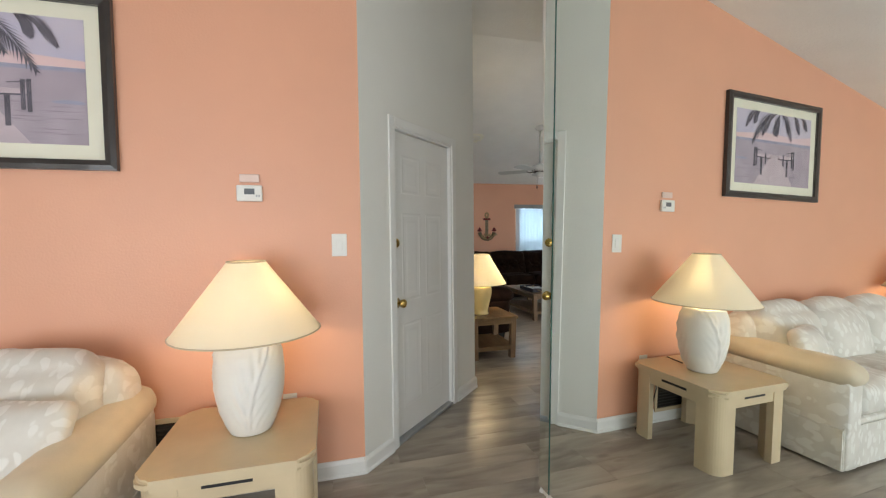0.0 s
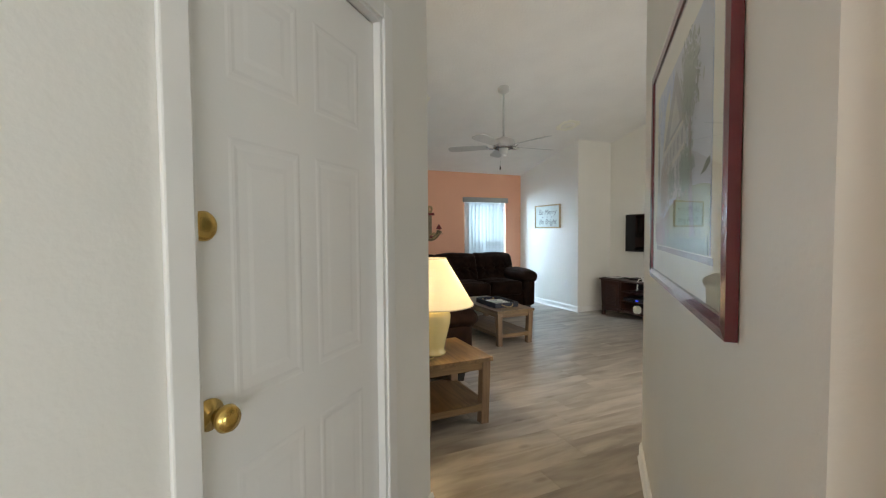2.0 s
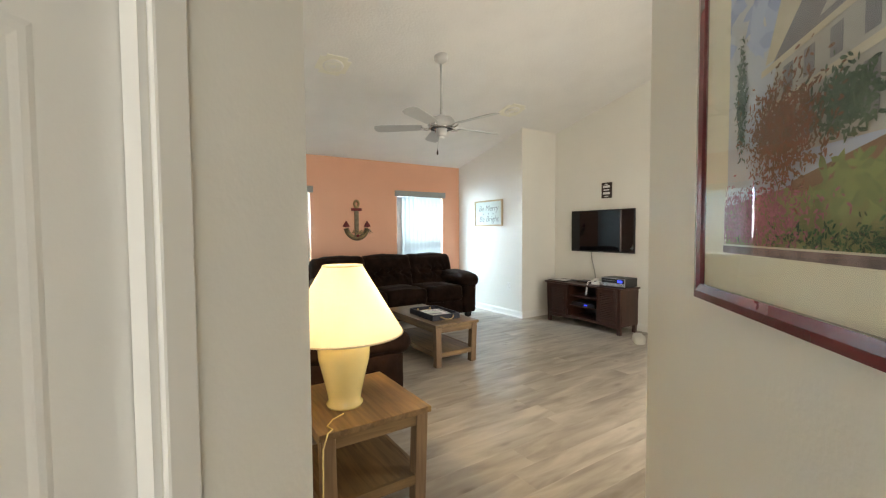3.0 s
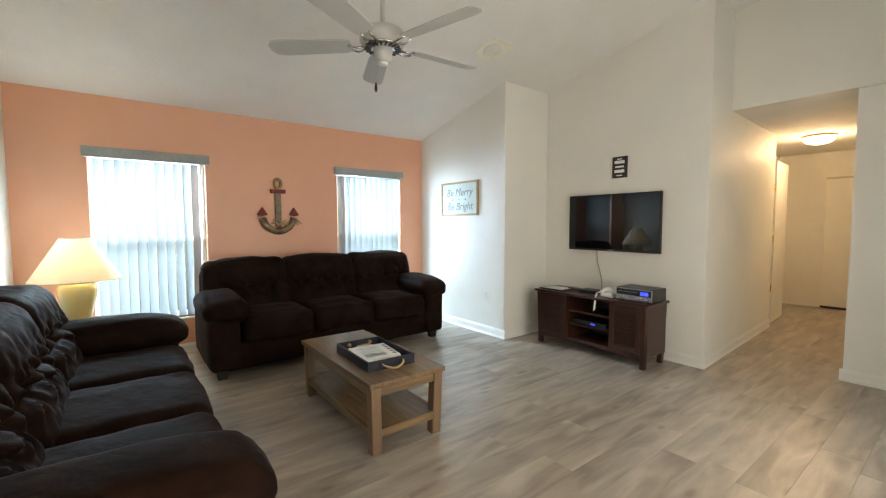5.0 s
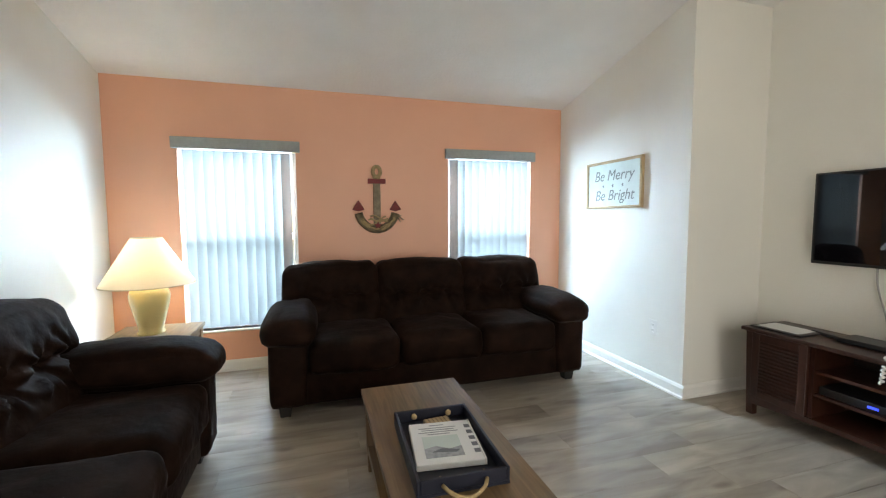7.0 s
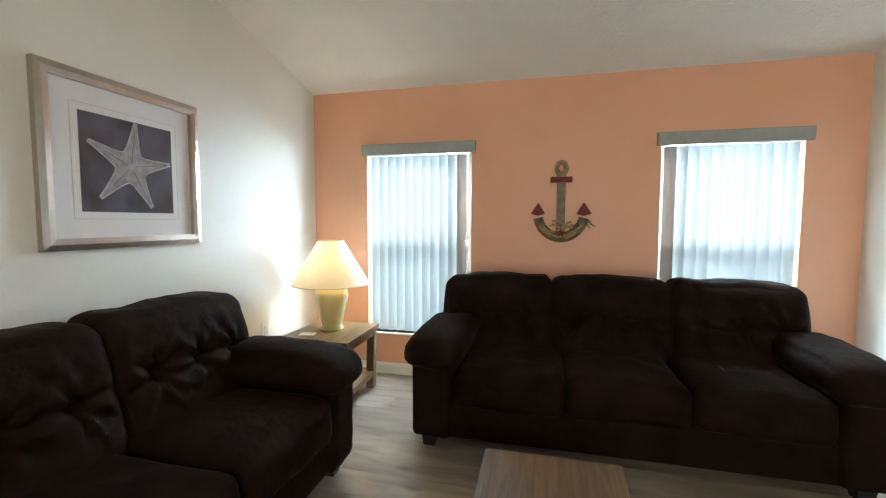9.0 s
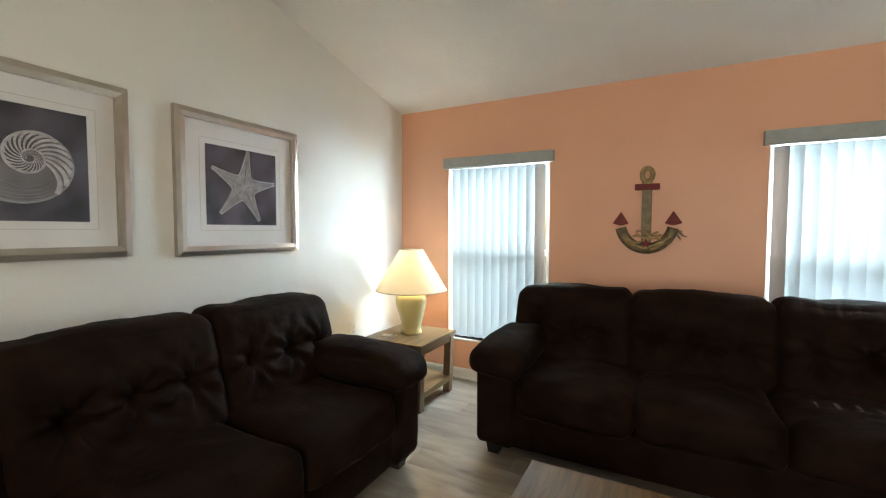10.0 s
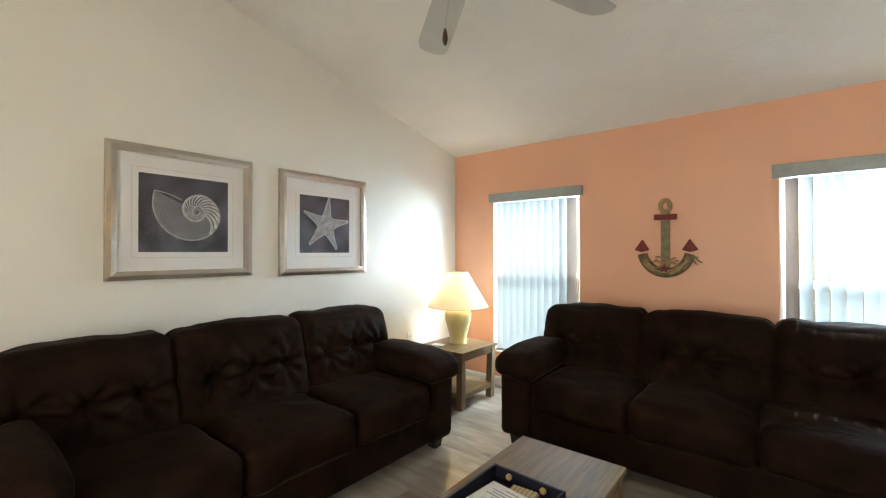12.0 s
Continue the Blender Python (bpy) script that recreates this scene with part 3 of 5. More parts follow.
def six_panel(bm, w, h, y):
    """Low pressed mouldings of a six-panel door on the face at y."""
    for x0, x1 in ((0.11, 0.46 * w), (0.54 * w, w - 0.11)):
        for z0, z1 in ((0.20, 0.78), (0.92, 1.52), (1.64, 1.90)):
            rings = []
            for inset, out in ((0.0, -0.0005), (0.010, 0.0012), (0.018, 0.0012), (0.030, -0.0003), (0.048, -0.0003), (0.066, 0.0008)):
                rings.append([bm.verts.new((x, y - out, z)) for x, z in ((x0 + inset, z0 + inset), (x1 - inset, z0 + inset), (x1 - inset, z1 - inset), (x0 + inset, z1 - inset))])
            for a, b in zip(rings, rings[1:]):
                for k in range(4):
                    bm.faces.new((a[k], a[(k + 1) % 4], b[(k + 1) % 4], b[k]))
            bm.faces.new(rings[-1])


DW = DOOR_S[1] - DOOR_S[0]
door = thing("door_1", m_at(d0.x + dw.x * DOOR_S[0], d0.y + dw.y * DOOR_S[0], 0, 45), "closed white six-panel interior door with brass knob and deadbolt", "door", "", "structure")
bm = B((0.004, 0.030, 0.030), (DW - 0.004, 0.070, DOOR_H - 0.014), bevel=0.002, seg=1)
six_panel(bm, DW, 2.03, 0.030)
leaf = part("leaf", bm, DOOR, door)
part("threshold", B((0.0, -0.005, 0.0), (DW, 0.12, 0.022), bevel=0.006), SILVER, door, "worn metal threshold strip")
for lo, hi in (((-0.062, -0.012, 0), (0.0, 0.0, DOOR_H + 0.062)), ((DW, -0.012, 0), (DW + 0.062, 0.0, DOOR_H + 0.062)), ((0.0, -0.012, DOOR_H), (DW, 0.0, DOOR_H + 0.062))):
    part("casing", B(lo, hi, bevel=0.005), TRIM, door)
for lo, hi in (((0.0, 0.0, 0.022), (0.012, 0.028, DOOR_H)), ((DW - 0.012, 0.0, 0.022), (DW, 0.028, DOOR_H)), ((0.012, 0.0, DOOR_H - 0.012), (DW - 0.012, 0.028, DOOR_H))):
    part("jamb", B(lo, hi), TRIM, door)
RX90 = pose(0, 0, 0, 90)


def turned(profile, centre, direction_m, seg=24):
    bm = lathe(bmesh.new(), profile, seg)
    bm.transform(Matrix.Translation(centre) @ direction_m)
    return bm


knob = part("knob", turned([(0.033, 0), (0.033, 0.006), (0.014, 0.012), (0.012, 0.03), (0.024, 0.038), (0.029, 0.052), (0.024, 0.064), (0.008, 0.068)], (0.046, 0.029, 0.93), RX90), BRASS, door, "polished brass door knob", True)
part("deadbolt", turned([(0.031, 0), (0.031, 0.008), (0.026, 0.014), (0.010, 0.016)], (0.042, 0.029, 1.32), RX90), BRASS, door, "brass deadbolt", True)

# the mirror: a large sheet that leans a hair and covers the wall
mir = thing("wall_mirror_sheet", m_at(XM, 1.63), "tall frameless wall mirror with green glass edge", "mirror")
LM = 4.65
tn = Vector((math.cos(0.0473), math.sin(0.0473), 0))
along = Vector((math.sin(0.0473), -math.cos(0.0473), 0))


def mirror_face(z, s, depth):
    return along * s + tn * (0.0155 * (z - 1.33) + depth) + Vector((0, 0, z))


for name, a, b, mt in (("glass_sheet", 0.0, 0.006, MIRROR), ("glass_edge", 0.0005, 0.0065, MIRROR_EDGE), ("backing", 0.0075, 0.030, WHITE)):
    bm = bmesh.new()
    z0, z1 = 0.10, 3.36
    s0, s1 = 0.0, LM
    if name == "glass_edge":
        s0, s1 = -0.011, -0.0004
    prism(bm, [mirror_face(z0, s0, a), mirror_face(z0, s1, a), mirror_face(z1, s1, a), mirror_face(z1, s0, a)], tn * (b - a))
    part(name, bm, mt, mir)
bm = bmesh.new()
prism(bm, [mirror_face(0.10, -0.013, 0.0), mirror_face(0.10, -0.095, 0.0), mirror_face(3.36, -0.095, 0.0), mirror_face(3.36, -0.013, 0.0)], tn * 0.012)
part("edge_strip", bm, MIRROR, mir, "narrow mirror strip along the wall's end")
part("lower_channel", B((-0.03, -0.02, 0.0), (0.03, 0.012, 0.10), bevel=0.004), TRIM, mir)

# ---- sofas ----


def sofa(m, label):
    s = thing("sofa", m, label, "sofa", "two matching brown sofas")
    part("base", B((-1.13, -0.44, 0.07), (1.13, 0.40, 0.30), bevel=0.03, seg=3), BROWN, s, smooth=True)
    part("back_frame", cushion((2.22, 0.20, 0.72), (0, 0.36, 0.50), 0.07, cuts=8), BROWN, s, smooth=True)
    for sx in (-1, 1):
        part("arm", cushion((0.24, 0.92, 0.46), (sx * 1.035, -0.02, 0.30), 0.045, (0.01, 0.0, 0.0), cuts=10, lumps=0.006), BROWN, s, smooth=True)

        def droop(q):
            k = max(0.0, -(q.y + 0.10))
            q.z -= 0.35 * k * k
            q.z += 0.03 * max(0, q.y)
            return q

        part("arm_pad", cushion((0.33, 0.70, 0.17), (sx * 1.025, -0.17, 0.575), 0.075, (0.015, 0.02, 0.03), cuts=16, lumps=0.010, shape=droop), BROWN, s, "plump pillow-top armrest", True)
    for i in (-1, 0, 1):
        part("seat_cushion", cushion((0.60, 0.72, 0.22), (i * 0.605, -0.14, 0.385), 0.06, (0.005, 0.012, 0.025), cuts=20, lumps=0.012), BROWN, s, smooth=True)

        def lean(q, i=i):
            q.y += 0.30 * (q.z - 0.0)
            q.z -= 0.05 * max(0, abs(q.x + i * 0.72) - 0.85)
            return q

        part("back_cushion", cushion((0.735, 0.26, 0.54), (i * 0.731, 0.20, 0.66), 0.07, (0.012, 0.05, 0.018), cuts=44, tufts=((-0.56, 0.06), (0.0, 0.06), (0.56, 0.06)), lumps=0.013, shape=lean), BROWN, s, "tufted back cushion", True)
    for x in (-1.06, 1.06):
        for y in (-0.38, 0.36):
            bm = bmesh.new()
            bmesh.ops.create_cone(bm, cap_ends=True, segments=4, radius1=0.045, radius2=0.06, depth=0.085)
            bm.transform(Matrix.Translation((x, y, 0.0425)) @ pose(0, 0, 0, 0, 0, 45))
            part("foot", bm, BLACK_FOOT, s)
    return s


sofa(m_at(3.717, 7.72), "dark brown suede three-seat sofa with tufted back below the windows")
sofa(m_at(1.85, 5.87, 0, 90), "dark brown suede three-seat sofa below the framed shell prints")


# ---- tables ----
def oak_table(name, m, w, d, h, label, category, shelf=0.14, leg=0.06, group=""):
    t = thing(name, m, label, category, group)
    th = 0.028
    long_x = w > d
    top_m = OAK_X if long_x else OAK_Y
    part("tabletop", B((-w / 2, -d / 2, h - th), (w / 2, d / 2, h), bevel=0.003), top_m, t)
    o = 0.012
    for sx in (-1, 1):
        for sy in (-1, 1):
            x, y = sx * (w / 2 - o - leg / 2), sy * (d / 2 - o - leg / 2)
            bm = B((x - leg / 2, y - leg / 2, 0), (x + leg / 2, y + leg / 2, h - th), bevel=0.003, seg=1)
            for v in bm.verts:
                if v.co.z < 0.01:
                    v.co.x -= sx * 0.010
                    v.co.y -= sy * 0.010
            part("leg", bm, OAK_Z, t)
    i = o + 0.010
    ap = 0.055
    for sy in (-1, 1):
        y = sy * (d / 2 - i - 0.009)
        part("apron", B((-w / 2 + o + leg, y - 0.009, h - th - ap), (w / 2 - o - leg, y + 0.009, h - th)), OAK_X, t)
        part("shelf_rail", B((-w / 2 + o + leg, y - 0.009, shelf - 0.045), (w / 2 - o - leg, y + 0.009, shelf)), OAK_X, t)
    for sx in (-1, 1):
        x = sx * (w / 2 - i - 0.009)
        part("apron", B((x - 0.009, -d / 2 + o + leg, h - th - ap), (x + 0.009, d / 2 - o - leg, h - th)), OAK_Y, t)
        part("shelf_rail", B((x - 0.009, -d / 2 + o + leg, shelf - 0.045), (x + 0.009, d / 2 - o - leg, shelf)), OAK_Y, t)
    part("shelf", B((-w / 2 + i + 0.018, -d / 2 + i + 0.018, shelf - 0.016), (w / 2 - i - 0.018, d / 2 - i - 0.018, shelf - 0.002)), top_m, t)
    return t


oak_table("coffee_table", m_at(3.33, 6.085), 0.505, 1.095, 0.41, "light oak laminate coffee table with a lower shelf", "coffee table")
oak_table("side_table", m_at(1.805, 4.255), 0.53, 0.585, 0.46, "light oak laminate end table with lower shelf at the sofa's end", "end table", group="end tables of the lounge")
oak_table("side_table", m_at(1.775, 7.80), 0.52, 0.56, 0.50, "light oak laminate end table with shelf in the window corner", "end table", group="end tables of the lounge")


def table_lamp(m, label, watts):
    """A yellow ceramic jar lamp with a coolie shade; the bulb is lit."""
    l = thing("table_lamp", m, label, "lamp", "yellow table lamps")
    part("base", lathe(bmesh.new(), [(0.082, 0), (0.086, 0.012), (0.074, 0.028), (0.080, 0.06), (0.098, 0.14), (0.118, 0.22), (0.122, 0.27), (0.112, 0.305), (0.080, 0.325), (0.045, 0.335)], 48), YELLOW_CERAMIC, l, "glossy pale yellow ceramic jar", True)
    part("neck", lathe(bmesh.new(), [(0.014, 0.33), (0.014, 0.42)], 16), BRASS, l, smooth=True)
    sh = part("shade", lathe(bmesh.new(), [(0.280, 0.345), (0.092, 0.665)], 64, close=False), SHADE, l, "pale cream cloth coolie shade", True)
    for r, z in ((0.280, 0.345), (0.092, 0.665)):
        bm = bmesh.new()
        tube(bm, [(r * math.cos(a), r * math.sin(a), z) for a in [2 * math.pi * k / 48 for k in range(49)]], 0.0035, 6)
        part("shade_rim", bm, SHADE_RIM, sh, smooth=True)
    bulb = part("bulb", lathe(bmesh.new(), [(0.012, 0.42), (0.030, 0.47), (0.030, 0.50), (0.015, 0.525)], 20), BULB, l, "lit warm bulb", True)
    bulb.visible_shadow = False
    lamp("lamp_light", "POINT", m @ pose(0, 0, 0.48), watts, WARM, radius=0.035)
    return l


table_lamp(m_at(1.737, 4.213, 0.46), "lit pale yellow ceramic lamp with cream shade on an end table", 12.5)
table_lamp(m_at(1.76, 7.83, 0.50), "lit pale yellow ceramic lamp with cream shade in the window corner", 4.0)

# ---- first room: sofa, table, lamp ----
def beige_table(m, label):
    t = thing("side_table", m, label, "end table", "end tables of the first room")
    ring = []
    for cx_, cy_, a0 in ((0.255, 0.255, 0), (-0.255, 0.255, 90), (-0.255, -0.255, 180), (0.255, -0.255, 270)):
        ring += [(cx_ + 0.07 * math.cos(radians(a0 + 15 * k)), cy_ + 0.07 * math.sin(radians(a0 + 15 * k)), 0.455) for k in range(7)]
    bm = prism(bmesh.new(), ring, (0, 0, 0.045))
    bmesh.ops.bevel(bm, geom=[e for e in bm.edges if abs(e.verts[0].co.z - e.verts[1].co.z) < 0.001], offset=0.014, segments=3, affect="EDGES")
    part("tabletop", bm, BEIGE, t)
    for a, b in (((-0.18, -0.305, 0.385), (0.18, -0.285, 0.455)), ((-0.18, 0.285, 0.385), (0.18, 0.305, 0.455)), ((-0.305, -0.18, 0.385), (-0.285, 0.18, 0.455)), ((0.285, -0.18, 0.385), (0.305, 0.18, 0.455))):
        part("apron", B(a, b, bevel=0.004, seg=1), BEIGE, t)
    for sx in (-1, 1):
        for sy in (-1, 1):
            bm = bmesh.new()
            pts = []
            for k in range(9):
                a = math.pi / 2 * k / 8
                pts.append((sx * (0.235 + 0.075 * math.cos(a)), sy * (0.235 + 0.075 * math.sin(a)), 0))
            pts += [(sx * 0.17, sy * 0.31, 0), (sx * 0.17, sy * 0.27, 0), (sx * 0.22, sy * 0.22, 0), (sx * 0.27, sy * 0.17, 0), (sx * 0.31, sy * 0.17, 0)]
            prism(bm, pts, (0, 0, 0.456))
            part("leg", bm, BEIGE, t)
    return t


def slots(t):
    """Black strips below the tabletop: the shade inside finger slots, put in as colour."""
    part("slot_shade", B((0.3045, -0.10, 0.432), (0.3065, 0.08, 0.4545)), BLACK, t)
    part("slot_shade", B((-0.09, -0.3065, 0.432), (0.09, -0.3045, 0.4545)), BLACK, t)
    return t


slots(beige_table(m_at(-0.285, 1.89), "whitewashed beige wooden end table with curved legs"))


def leaf_lamp(m, label):
    l = thing("table_lamp", m, label, "lamp", "white leaf lamps")
    prof = [(0.075, 0), (0.088, 0.006), (0.105, 0.04), (0.130, 0.11), (0.146, 0.20), (0.149, 0.28), (0.142, 0.36), (0.122, 0.41), (0.085, 0.432), (0.03, 0.438)]
    bm = lathe(bmesh.new(), prof, 120)
    bmesh.ops.subdivide_edges(bm, edges=[e for e in bm.edges if abs(e.verts[0].co.z - e.verts[1].co.z) > 0.02], cuts=4)
    for v in bm.verts:
        r = math.hypot(v.co.x, v.co.y)
        if r > 0.05:
            a = math.atan2(v.co.y, v.co.x)
            for a0 in (-1.35, 0.75, 2.84):
                d = (a - a0 + math.pi) % (2 * math.pi) - math.pi
                u = (v.co.z - 0.04) / 0.36
                mid = 0.75 * (u - 0.40) ** 2 + 0.5 * (u - 0.45)
                e = d - mid
                if 0 < u < 1 and abs(e) < 0.9:
                    rib = 0.007 * math.exp(-(e / 0.045) ** 2) - 0.004 * math.exp(-((abs(e) - 0.11) / 0.05) ** 2)
                    rib += 0.0042 * math.sin(30 * (u - 0.75 * abs(e) ** 0.8)) * math.exp(-(abs(e) / 0.60) ** 4) * math.sin(math.pi * u) ** 0.4
                    v.co.x *= 1 + rib / r
                    v.co.y *= 1 + rib / r
    part("base", bm, WHITE_CERAMIC, l, "white ceramic egg-shaped body with carved leaves", True)
    part("neck", lathe(bmesh.new(), [(0.014, 0.43), (0.014, 0.52)], 16), BRASS, l, smooth=True)
    sh = part("shade", lathe(bmesh.new(), [(0.312, 0.455), (0.080, 0.77)], 72, close=False), SHADE, l, "wide cream coolie shade", True)
    for r, z in ((0.312, 0.455), (0.080, 0.77)):
        part("shade_rim", tube(bmesh.new(), [(r * math.cos(a), r * math.sin(a), z) for a in [2 * math.pi * k / 48 for k in range(49)]], 0.0035, 6), SHADE_RIM, sh, smooth=True)
    bulb = part("bulb", lathe(bmesh.new(), [(0.012, 0.52), (0.030, 0.56), (0.030, 0.60), (0.015, 0.625)], 20), BULB, l, "lit warm bulb", True)
    bulb.visible_shadow = False
    lamp("lamp_light", "POINT", m @ pose(0, 0, 0.58), 5.2, WARM, radius=0.035)
    return l


leaf_lamp(m_at(-0.25, 1.90, 0.50), "lit white ceramic lamp with carved leaves and wide cream shade")
beige_table(m_at(-3.2, 1.89), "whitewashed beige wooden end table beyond the ivory sofa")
leaf_lamp(m_at(-3.2, 1.93, 0.50), "lit white ceramic lamp with carved leaves beyond the ivory sofa")


def ivory_sofa(m):
    s = thing("sofa", m, "ivory damask three-seat sofa with rolled arms and skirt", "sofa")
    part("base", B((-0.98, -0.42, 0.02), (0.98, 0.36, 0.30), bevel=0.02), DAMASK, s)
    
    def shoulders(q):
        q.z -= 0.9 * max(0.0, abs(q.x) - 0.72) ** 2 * (1 if q.z > 0 else 0)
        return q
    part("back", cushion((1.92, 0.26, 0.66), (0, 0.26, 0.51), 0.10, (0, 0.02, 0.02), cuts=24, lumps=0.008, shape=shoulders), DAMASK, s, smooth=True)
    for sx in (-1, 1):
        def slope(q):
            q.z += 0.03 * max(0, q.y + 0.05)
            return q
        part("arm", cushion((0.15, 0.86, 0.55), (sx * 0.91, -0.02, 0.285), 0.03, cuts=8), DAMASK, s, smooth=True)
        part("arm_roll", cushion((0.20, 0.90, 0.16), (sx * 0.90, -0.02, 0.575), 0.078, (0.01, 0.01, 0.01), cuts=12, lumps=0.004, shape=slope), IVORY, s, "rolled ivory armrest", True)
        part("skirt_side", B((sx * 0.985 - 0.006, -0.43, 0.015), (sx * 0.985 + 0.006, 0.36, 0.26), bevel=0.004), DAMASK, s)
    for i in (-1, 0, 1):
        part("seat_cushion", cushion((0.53, 0.64, 0.20), (i * 0.54, -0.13, 0.41), 0.06, (0.0, 0.01, 0.02), cuts=10, lumps=0.005), DAMASK, s, smooth=True)

        def lean(q):
            q.y += 0.25 * q.z
            q.z -= 0.5 * max(0.0, abs(q.x + i * 0.585) - 0.70) ** 2 * (1 if q.z > 0 else 0)
            return q
        part("back_cushion", cushion((0.60, 0.24, 0.50), (i * 0.585, 0.12, 0.635), 0.11, (0.0, 0.06, 0.04), cuts=18, lumps=0.010, shape=lean), DAMASK, s, "plump back cushion with pale leaf pattern", True)
    part("skirt_front", B((-0.985, -0.435, 0.015), (0.985, -0.423, 0.27), bevel=0.004), DAMASK, s)
    return s


ivory_sofa(m_at(-1.72, 1.80))
for x, y, rz, tilt in ((-0.99, 1.68, -14, -26), (-2.42, 1.70, 14, -26)):
    c = thing("throw_pillow", pose(x, y, 0.635, tilt, 0, rz), "small ivory damask throw pillow leaning on the sofa's arm", "pillow", "pillows on the ivory sofa")
    part("cover", cushion((0.34, 0.10, 0.32), (0, 0, 0), 0.045, (0, 0.045, 0), cuts=12, lumps=0.006), DAMASK, c, smooth=True)


# ---- pictures ----
def frame_box(parent, w, h, bar, depth, material, name="frame_bar"):
    """Four mitred bars round a w x h opening plane in local x and z, standing out along -y."""
    W, H = w / 2, h / 2
    for pts in (
        [(-W, -H), (W, -H), (W - bar, -H + bar), (-W + bar, -H + bar)],
        [(-W, H), (W, H), (W - bar, H - bar), (-W + bar, H - bar)],
        [(-W, -H), (-W, H), (-W + bar, H - bar), (-W + bar, -H + bar)],
        [(W, -H), (W, H), (W - bar, H - bar), (W - bar, -H + bar)],
    ):
        bm = bmesh.new()
        out = [bm.verts.new((x, 0, z)) for x, z in pts]
        mid = [bm.verts.new((x, -depth, z)) for x, z in pts]
        inn = [bm.verts.new((x * 0.5 + cx * 0.5, -depth * 1.15, z * 0.5 + cz * 0.5)) for (x, z), (cx, cz) in zip(pts, [pts[3], pts[2], pts[1], pts[0]])]
        for i in range(4):
            j = (i + 1) % 4
            bm.faces.new((out[i], out[j], mid[j], mid[i]))
        bm.faces.new((mid[0], mid[1], inn[1], inn[0]))
        bm.faces.new((inn[3], inn[2], mid[2], mid[3]))
        bm.faces.new(out)
        bmesh.ops.remove_doubles(bm, verts=list(bm.verts), dist=1e-5)
        part(name, bm, material, parent)


def poly(points, y, thick=0.0012):
    bm = bmesh.new()
    prism(bm, [(x, y, z) for x, z in points], (0, -thick, 0))
    return bm


def picture(name, m, w, h, bar, depth, frame_m, board_m, border, label, bg, group=""):
    p = thing(name, m, label, "picture", group)
    part("backing", B((-w / 2 + 0.005, -0.006, -h / 2 + 0.005), (w / 2 - 0.005, -0.001, h / 2 - 0.005)), BLACK, p)
    frame_box(p, w, h, bar, depth, frame_m)
    iw, ih = w / 2 - bar, h / 2 - bar
    part("mat_board", B((-iw, -0.009, -ih), (iw, -0.0065, ih)), board_m, p)
    pw, ph = iw - border[0], ih - border[1]
    part("print", B((-pw, -0.0112, -ph), (pw, -0.0095, ph)), bg, p)
    g = part("glazing", sheet(-iw, iw, -ih, ih, -depth * 0.82), GLASS, p)
    g.visible_shadow = False
    return p, pw, ph


GROOVE = mat("mat_bevel_cream", (0.62, 0.57, 0.50), 0.8)
PRINT_GREY = mat("print_light_grey", (0.46, 0.45, 0.47), 0.8, vary=0.4, scale=30)
PRINT_SOFT = mat("print_soft_grey", (0.30, 0.295, 0.315), 0.8, vary=0.3, scale=25)
PRINT_DUSK = mat("print_dusk", (0.12, 0.115, 0.135), 0.8, vary=0.4, scale=25)
# nautilus print: wall faces +x, so local x runs along +y
shell, pw, ph = picture("framed_print", m_at(XL + 0.002, 5.672, 1.575, 90), 0.78, 0.755, 0.05, 0.028, NICKEL, MAT_BOARD, (0.10, 0.105), "silver framed charcoal print of a nautilus shell", PRINT_DARK, "shell prints above the sofa")
for g in (0.033,):
    for a, b in (((-pw - g, -ph - g), (pw + g, -ph - g + 0.003)), ((-pw - g, ph + g - 0.003), (pw + g, ph + g)), ((-pw - g, -ph - g), (-pw - g + 0.003, ph + g)), ((pw + g - 0.003, -ph - g), (pw + g, ph + g))):
        part("mat_groove", B((a[0], -0.0100, a[1]), (b[0], -0.0092, b[1])), GROOVE, shell)
cx, cz = 0.056, 0.022


def spiral(deg, k=1.0):
    """The shell's edge: its place at a turn of deg degrees; the radius shrinks as it winds in."""
    r = k * 0.245 * math.exp(-0.176 * radians(deg - 154))
    return cx + r * math.cos(radians(deg)), cz + r * math.sin(radians(deg))


part("nautilus_body", poly([spiral(154 + 6 * i) for i in range(61)], -0.0116), PRINT_MID, shell)
for i, k in enumerate((0.96, 0.90, 0.83, 0.74, 0.64)):
    part("growth_line", tube(bmesh.new(), [(x, -0.0129, z) for x, z in [spiral(158 + 3 * i + 7 * j, k) for j in range(22)]], 0.0042 - 0.0006 * i, 5, 0.0012), PRINT_SOFT, shell)
part("nautilus_whorl", poly([spiral(430 + 6 * i) for i in range(61)], -0.0130, 0.0006), PRINT_DUSK, shell)
for i in range(36):
    d = 300 + 17.0 * i
    pts = []
    for k in range(11):
        u = k / 10
        x0, z0 = spiral(d + 40 * u ** 0.75, 0.985 - 0.63 * u)
        pts.append((x0, -0.0138, z0))
    part("chamber_wall", tube(bmesh.new(), pts, 0.0100 * 0.93 ** i, 5, 0.0042 * 0.94 ** i), PRINT_PALE, shell)
part("nautilus_rim", tube(bmesh.new(), [(x, -0.0134, z) for x, z in [spiral(154 + 7 * i) for i in range(40)]], 0.0040, 5, 0.0055), PRINT_GREY, shell)
part("nautilus_coil", tube(bmesh.new(), [(x, -0.0140, z) for x, z in [spiral(415 + 7 * i) for i in range(110)]], 0.0062, 5, 0.0008), PRINT_PALE, shell)
